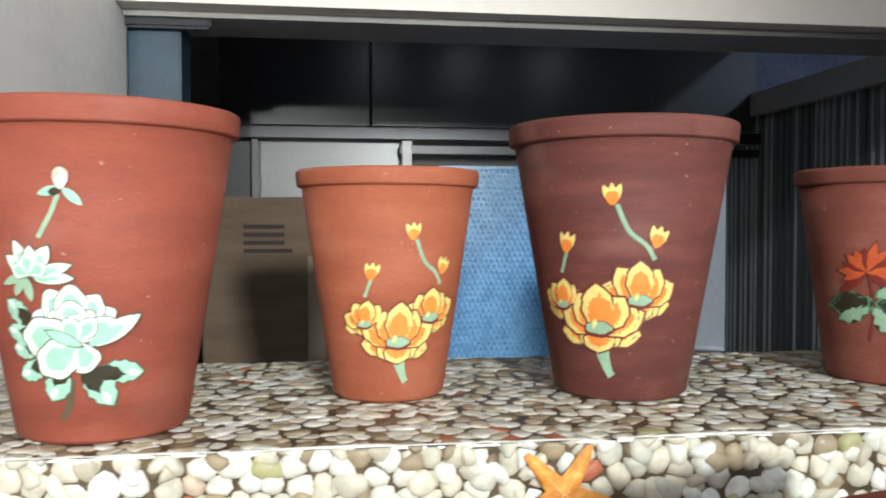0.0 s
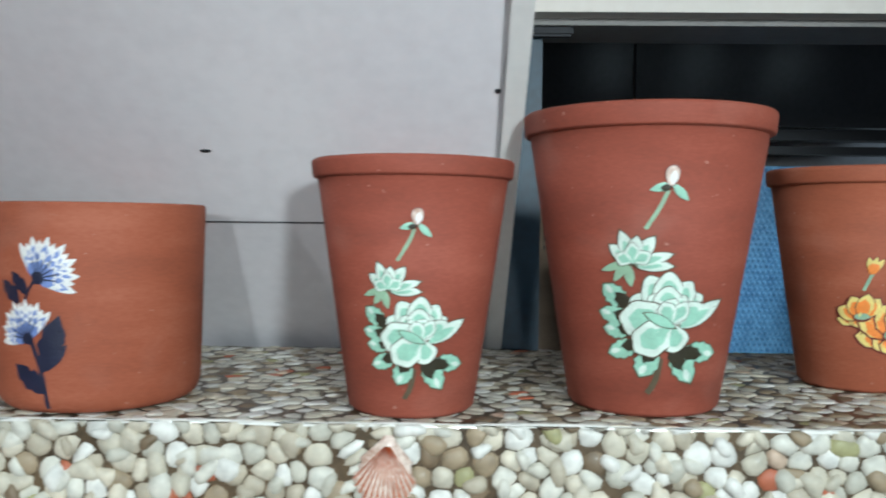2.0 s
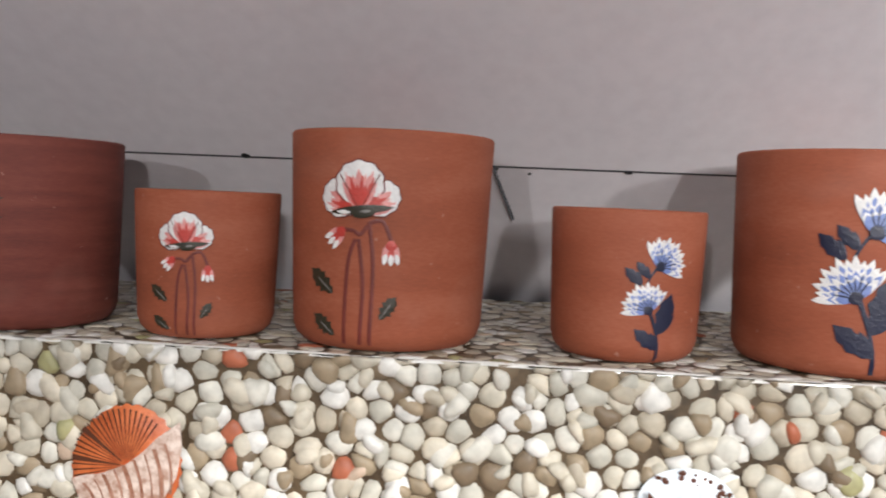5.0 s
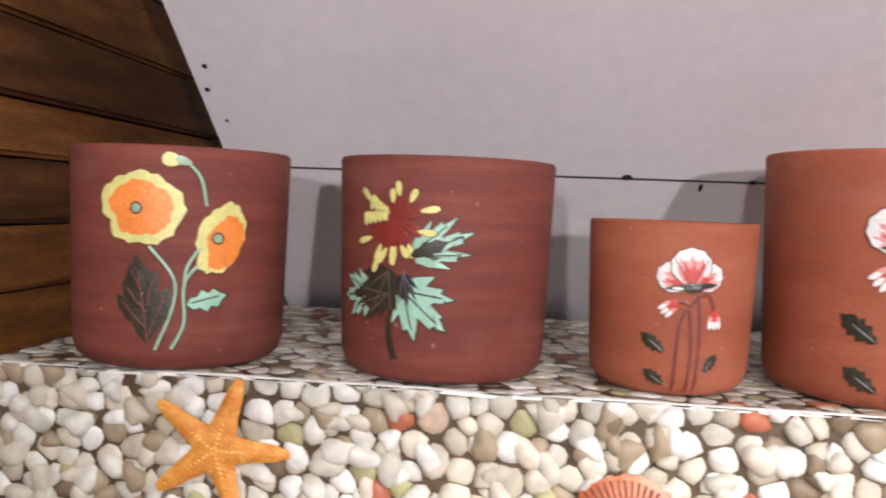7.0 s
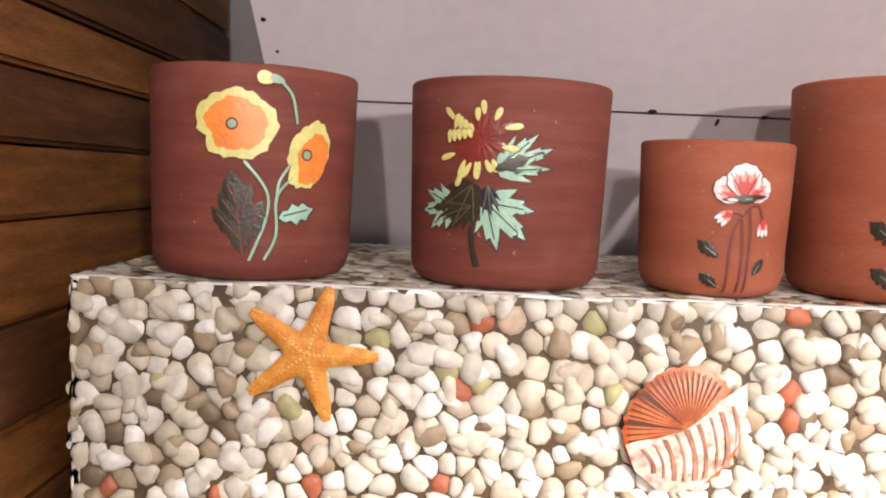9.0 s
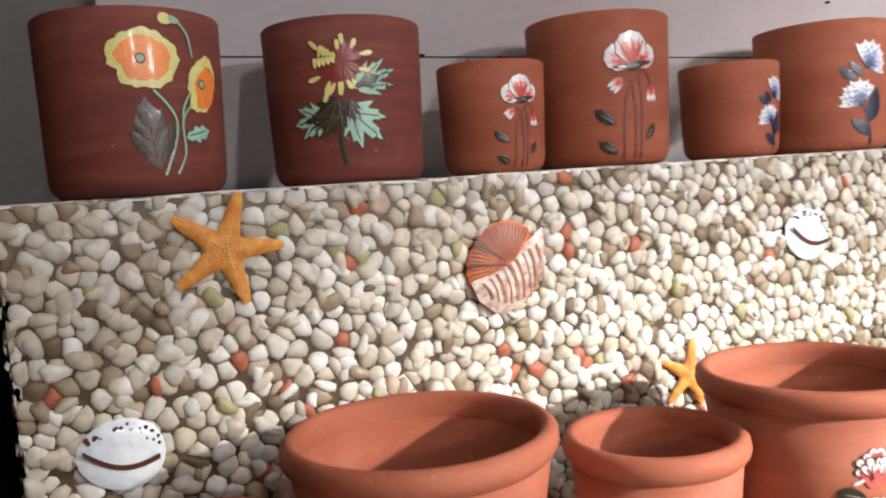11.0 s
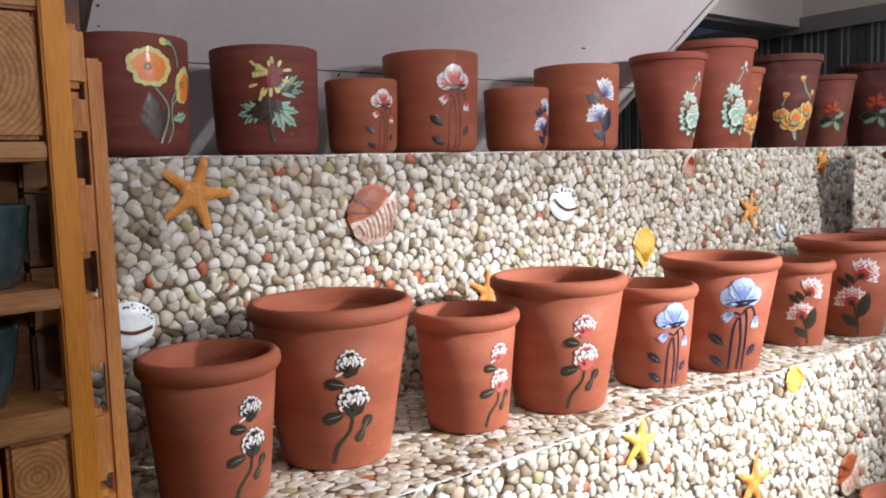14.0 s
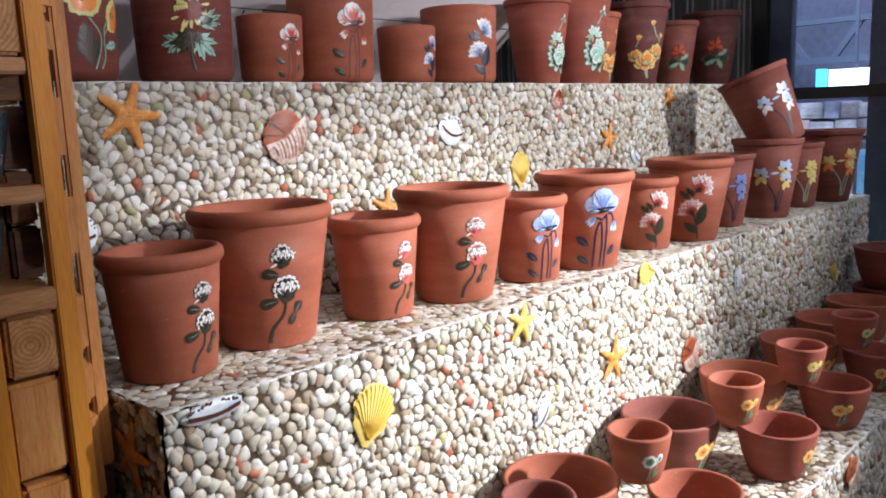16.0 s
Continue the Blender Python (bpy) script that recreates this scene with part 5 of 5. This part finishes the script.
starfish("top", -1.503, 1.094, 0.056, 18, top_tier)
whelk("top", -1.216, 1.050, 0.049, top_tier)
cowrie("top", -0.775, 1.044, 0.038, -15, top_tier, 0.85)
cowrie("top", -1.607, 0.923, 0.037, -8, top_tier, 0.86)
scallop("top", -0.530, 0.935, 0.050, 0, top_tier)
starfish("top", -0.975, 0.893, 0.045, 10, top_tier)
starfish("top", -0.130, 0.997, 0.046, 15, top_tier)
starfish("top", 0.215, 1.105, 0.045, 30, top_tier)
cowrie("top", 0.012, 0.937, 0.028, -40, top_tier)
scallop("top", -0.372, 1.112, 0.034, 175, top_tier, SHELL_PALE, SHELL_RED, "small pale pink scallop shell")
scallop("mid", -1.348, 0.640, 0.056, -22, mid_tier)
cowrie("mid", -1.602, 0.728, 0.042, 4, mid_tier, 0.33)
starfish("mid", -0.985, 0.706, 0.042, 12, mid_tier, STAR_YELLOW)
starfish("mid", -0.682, 0.563, 0.052, 12, mid_tier)
whelk("mid", -0.345, 0.492, 0.042, mid_tier)
cowrie("mid", -0.930, 0.527, 0.036, 60, mid_tier)
scallop("mid", -0.545, 0.722, 0.036, 90, mid_tier, STAR_YELLOW, None, "yellow scallop shell at the folded edge")
scallop("mid", 0.66, 0.52, 0.034, 10, mid_tier)
cowrie("mid", -0.08, 0.63, 0.034, 80, mid_tier)
starfish("side", 0.305, 0.67, 0.050, 15, mid_tier)
whelk("low", -0.33, 0.29, 0.036, low_tier)

# ---- pots on the top tier ----
TOP = "painted pots on the top tier"
for kind, r, R, H, x, y, mat, design, facing, label, options in (
    ("straight", 0.0800, 0.0835, 0.1625, -1.564, 0.645, CLAY_DEEP, poppies, -76, "dark brown-red cylinder pot painted with orange poppies", None),
    ("straight", 0.0785, 0.0828, 0.1615, -1.352, 0.652, CLAY_DEEP, chrysanthemum, -101, "dark brown-red cylinder pot painted with a yellow chrysanthemum", None),
    ("straight", 0.0575, 0.0612, 0.1225, -1.180, 0.646, CLAY, drooping_poppy, -86, "small orange terracotta cylinder pot painted with a pink poppy", None),
    ("straight", 0.0815, 0.0868, 0.176, -1.022, 0.660, CLAY, drooping_poppy, -98, "large orange terracotta cylinder pot painted with a pink poppy", None),
    ("straight", 0.0605, 0.0640, 0.122, -0.819, 0.653, CLAY, asters, -64, "small orange terracotta cylinder pot painted with blue asters", None),
    ("straight", 0.0850, 0.0893, 0.174, -0.638, 0.662, CLAY, asters, -88, "large orange terracotta cylinder pot painted with blue asters", None),
    ("banded", 0.0547, 0.0866, 0.213, -0.356, 0.642, CLAY_RED, peony, -77, "tapered red-brown pot with a banded rim, painted with mint peonies", None),
    ("banded", 0.0662, 0.1090, 0.257, -0.148, 0.671, CLAY_RED, peony, -84, "tall tapered red-brown pot painted with mint peonies", None),
    ("banded", 0.0543, 0.0886, 0.218, 0.093, 0.771, CLAY, lilies, -69, "tapered orange terracotta pot painted with orange and yellow lilies", None),
    ("banded", 0.0651, 0.1115, 0.263, 0.326, 0.756, CLAY_DARK, lilies, -107, "tall tapered dark brown pot painted with orange and yellow lilies", None),
    ("banded", 0.0543, 0.0880, 0.225, 0.630, 0.780, CLAY_SOFT, red_flower, -135, "tapered brown pot painted with a red flower", None),
    ("banded", 0.0651, 0.1070, 0.270, 0.880, 0.755, CLAY_DARK, red_flower, -143, "tall tapered dark brown pot painted with a red flower", None),
):
    flower_pot(kind, r, R, H, (x, y, Z_TOP), mat, design, label, facing, TOP, seed=int(1000 * abs(x)), options=options, spin=0)

# ---- pots on the middle tier ----
MID = "painted pots on the middle tier"
BW, PK, BL = dict(), dict(pale=WHITE, deep=RED, dark=LEAF_DARK, heart=ROSE), dict(pale=BLUE_PALE, deep=BLUE_MID, heart=BLUE, dark=NAVY)
FAN = dict(pale=WHITE, deep=RED, dark=LEAF_DARK)
for r, R, H, x, y, mat, design, facing, label, options in (
    (0.0624, 0.0829, 0.173, -1.574, 0.370, CLAY, roses, -80, "small rolled-rim terracotta pot painted with black and white roses", BW),
    (0.0724, 0.1095, 0.211, -1.393, 0.400, CLAY, roses, -111, "large rolled-rim terracotta pot painted with black and white roses", BW),
    (0.0600, 0.0805, 0.172, -1.181, 0.380, CLAY, roses, -92, "small rolled-rim terracotta pot painted with pink roses", PK),
    (0.0719, 0.1080, 0.207, -1.007, 0.361, CLAY, roses, -115, "large rolled-rim terracotta pot painted with pink roses", PK),
    (0.0610, 0.0810, 0.171, -0.796, 0.348, CLAY, drooping_poppy, -108, "small rolled-rim terracotta pot painted with a blue poppy", BL),
    (0.0680, 0.1075, 0.205, -0.623, 0.327, CLAY, drooping_poppy, -122, "large rolled-rim terracotta pot painted with a blue poppy", BL),
    (0.0590, 0.0810, 0.171, -0.345, 0.340, CLAY, asters, -113, "small rolled-rim terracotta pot painted with pink fan flowers", FAN),
    (0.0690, 0.1085, 0.205, -0.172, 0.311, CLAY, asters, -127, "large rolled-rim terracotta pot painted with pink fan flowers", FAN),
    (0.0560, 0.0860, 0.200, 0.085, 0.340, CLAY_SOFT, irises, -135, "terracotta pot painted with small blue flowers", dict(a_mat=BLUE, b_mat=BLUE, shift=0.0)),
    (0.0640, 0.1010, 0.232, 0.320, 0.311, CLAY_SOFT, irises, -143, "brown terracotta pot painted with blue and yellow irises", dict(a_mat=BLUE_PALE, b_mat=YELLOW)),
    (0.0520, 0.0750, 0.205, 0.600, 0.320, CLAY_SOFT, irises, -148, "narrow brown pot painted with yellow irises", dict(a_mat=YELLOW, b_mat=YELLOW, stem=SAGE)),
    (0.0600, 0.1013, 0.240, 0.796, 0.285, CLAY_DEEP, irises, -140, "tall dark brown pot painted with yellow irises", dict(a_mat=YELLOW, b_mat=ORANGE, stem=SAGE)),
):
    flower_pot("rolled" if x < 0 else "banded", r, R, H, (x, y, Z_MID), mat, design, label, facing, MID, seed=int(1000 * abs(x)), options=options)
tilted = pose(0.350, 0.285, Z_MID + 0.214) @ Matrix.Rotation(radians(-21), 4, "X") @ Matrix.Rotation(radians(-8), 4, "Y")
flower_pot("banded", 0.074, 0.101, 0.225, (0, 0, 0), CLAY_SOFT, irises, "red-brown pot with blue irises leaning in another pot", -135, MID, 7, tilted, dict(a_mat=BLUE_PALE, b_mat=WHITE))

# ---- bowls and cups on the lower tier ----
for k, (x, y, mat, design) in enumerate(((-1.345, 0.10, CLAY, None), (-1.02, 0.115, CLAY, small_poppy), (-0.64, 0.113, CLAY_SOFT, small_poppy), (-0.305, 0.105, CLAY, small_poppy), (0.05, 0.105, CLAY, small_poppy), (0.32, 0.112, CLAY, small_poppy), (0.58, 0.11, CLAY, None))):
    flower_pot("bowl", 0.066, 0.100, 0.122, (x, y, Z_LOW), mat, design, "wide terracotta bowl standing against the step", -100 - 3 * k, "wide bowls on the lower tier", k + 2)
for k, (x, y, mat) in enumerate(((-0.88, -0.060, CLAY), (-0.52, -0.058, CLAY_RED), (-0.19, -0.060, CLAY_RED), (0.13, -0.058, CLAY_RED))):
    flower_pot("bowl", 0.053, 0.079, 0.101, (x, y, Z_LOW), mat, small_poppy, "dark red terracotta bowl at the edge of the step", (-102 if k < 2 else -150), "bowls at the step's edge", k + 20)
for k, (x, y, mat, options) in enumerate(((-1.236, 0.0, CLAY_SOFT, dict(outer=WHITE, inner=WHITE)), (-0.94, 0.012, CLAY, dict(outer=WHITE, inner=GREEN)), (-0.60, -0.005, CLAY, None), (-0.295, -0.02, CLAY_RED, dict(outer=YELLOW, inner=YELLOW)), (0.045, -0.03, CLAY_RED, dict(outer=YELLOW, inner=SAGE)))):
    flower_pot("bowl", 0.036, 0.054, 0.085, (x, y, Z_LOW + 0.122), mat, small_poppy, "small terracotta cup set across two bowls' rims", -126, "small cups on the bowls", k + 40, options=options)
for k in range(2):
    flower_pot("bowl", 0.075, 0.11, 0.13, (0.80, 0.09, Z_LOW + 0.13 * k), CLAY_DEEP, None, "dark red bowl in a stack of two", -90, "stacked dark bowls", k)

# ---- timber shelf unit at the end of the stand ----
unit = tagged(new("timber_shelf_unit"), "rustic shelf unit of stacked orange-brown pine timbers", "shelf unit")
def ring_wood(x, z):
    """Sawn timber end with its growth rings round (x, z)."""
    mat = wood("timber_end", (0.38, 0.155, 0.04), (0.56, 0.25, 0.07), (0.66, 0.33, 0.12), (14, 14, 14))
    tree = mat.node_tree
    bsdf = tree.nodes["Principled BSDF"]
    coords, mapping, wave = tree.nodes.new("ShaderNodeTexCoord"), tree.nodes.new("ShaderNodeMapping"), tree.nodes.new("ShaderNodeTexWave")
    mapping.inputs["Location"].default_value = (-x, 0, -z)
    wave.wave_type, wave.rings_direction = "RINGS", "Y"
    wave.inputs["Scale"].default_value, wave.inputs["Distortion"].default_value, wave.inputs["Detail"].default_value = 60, 2.5, 3
    wave.inputs["Detail Scale"].default_value = 0.6
    tree.links.new(coords.outputs["Object"], mapping.inputs["Vector"])
    tree.links.new(mapping.outputs["Vector"], wave.inputs["Vector"])
    mix = tree.nodes.new("ShaderNodeMix")
    mix.data_type, mix.blend_type = "RGBA", "MULTIPLY"
    mix.inputs["Factor"].default_value = 0.35
    source = bsdf.inputs["Base Color"].links[0].from_socket
    tree.links.new(source, mix.inputs["A"])
    tree.links.new(wave.outputs["Color"], mix.inputs["B"])
    tree.links.new(mix.outputs["Result"], bsdf.inputs["Base Color"])
    return mat


rng = random.Random(9)
joints = [0.02, 0.09, 0.165, 0.24, 0.31, 0.385, 0.46, 0.53, 0.605, 0.68, 0.755, 0.83, 0.90, 0.965, 1.031, 1.107, 1.186, 1.244, 1.302, 1.352, 1.42, 1.495, 1.57, 1.64, 1.71, 1.79, 1.87, 1.95]
for k, (z0, z1) in enumerate(zip(joints, joints[1:])):
    shift = rng.uniform(-0.004, 0.003)
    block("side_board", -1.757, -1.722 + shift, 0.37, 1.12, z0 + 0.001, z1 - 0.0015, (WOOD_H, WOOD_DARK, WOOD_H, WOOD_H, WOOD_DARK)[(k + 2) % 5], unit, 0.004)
block("post", -1.744, -1.721, 0.288, 0.310, 0.0, 1.95, WOOD_V, unit, 0.002, "bright orange pine batten")
block("post", -1.697, -1.679, 0.334, 0.346, 0.655, 1.24, WOOD_P, unit, 0.003)
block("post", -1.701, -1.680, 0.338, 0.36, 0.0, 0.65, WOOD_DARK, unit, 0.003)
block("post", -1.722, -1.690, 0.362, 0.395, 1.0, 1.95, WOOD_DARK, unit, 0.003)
block("post", -1.80, -1.757, 0.38, 0.42, 0.0, 1.95, WOOD_H, unit, 0.003)
for z0, z1 in ((0.03, 0.14), (0.18, 0.29), (0.33, 0.44), (0.48, 0.58), (0.615, 0.735), (0.745, 0.80), (0.808, 0.885), (0.925, 1.005), (1.04, 1.12), (1.16, 1.205), (1.208, 1.27), (1.31, 1.42)):
    block("spacer", -1.7225, -1.6985, 0.318 + rng.uniform(-0.003, 0.003), 0.369, z0, z1, WOOD_P, unit, 0.007)
for z0, z1 in ((1.275, 1.292), (1.137, 1.155), (0.998, 1.017), (0.876, 0.902), (0.55, 0.57)):
    bm = box(bmesh.new(), -2.45, -1.742, 0.284 if z0 < 1 else 0.29, 0.80, z0, z1, 0.003)
    for v in bm.verts:
        v.co.y += 0.004 * math.sin(v.co.x * 31) * (v.co.y < 0.4)
    part("shelf_board", bm, WOOD_X, unit)
for x0, x1, z0, z1 in ((-1.799, -1.744, 0.803, 0.8745), (-1.86, -1.746, 1.157, 1.273)):
    block("timber_end", x0, x1, 0.294, 0.62, z0, z1, ring_wood((x0 + x1) / 2 - 0.004, (z0 + z1) / 2), unit, 0.004)
for x0, x1, z0, z1, mat in ((-2.30, -1.832, 0.79, 0.872, WOOD_P), (-1.806, -1.746, 0.684, 0.797, WOOD_P), (-2.30, -1.832, 0.60, 0.785, WOOD_P), (-2.3, -1.865, 1.157, 1.27, WOOD_P), (-1.80, -1.746, 0.575, 0.675, WOOD_P)):
    block("timber", x0, x1, 0.297, 0.62, z0, z1, mat, unit, 0.005)
block("post", -1.830, -1.806, 0.286, 0.310, 0.0, 0.872, WOOD_V, unit, 0.002)
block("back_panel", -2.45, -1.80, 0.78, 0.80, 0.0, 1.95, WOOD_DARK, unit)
block("brace", -1.80, -1.76, 0.44, 0.46, 0.902, 0.998, WOOD_H, unit, 0.003, "", Matrix.Rotation(radians(35), 4, "Y"))
for x, y, z, R, H in ((-1.806, 0.345, 1.0175, 0.052, 0.080), (-1.822, 0.345, 0.9025, 0.05, 0.080)):
    outer, inner, _ = pot_body("bowl", R * 0.7, R, H)
    pot = part("glazed_pot", lathe(bmesh.new(), [(0, 0)] + outer + inner, 48), TEAL, smooth=True)
    tagged(pot, "dark teal glazed pot on the timber shelf", "pot", "teal pots")
    pot.matrix_world = pose(x, y, z)
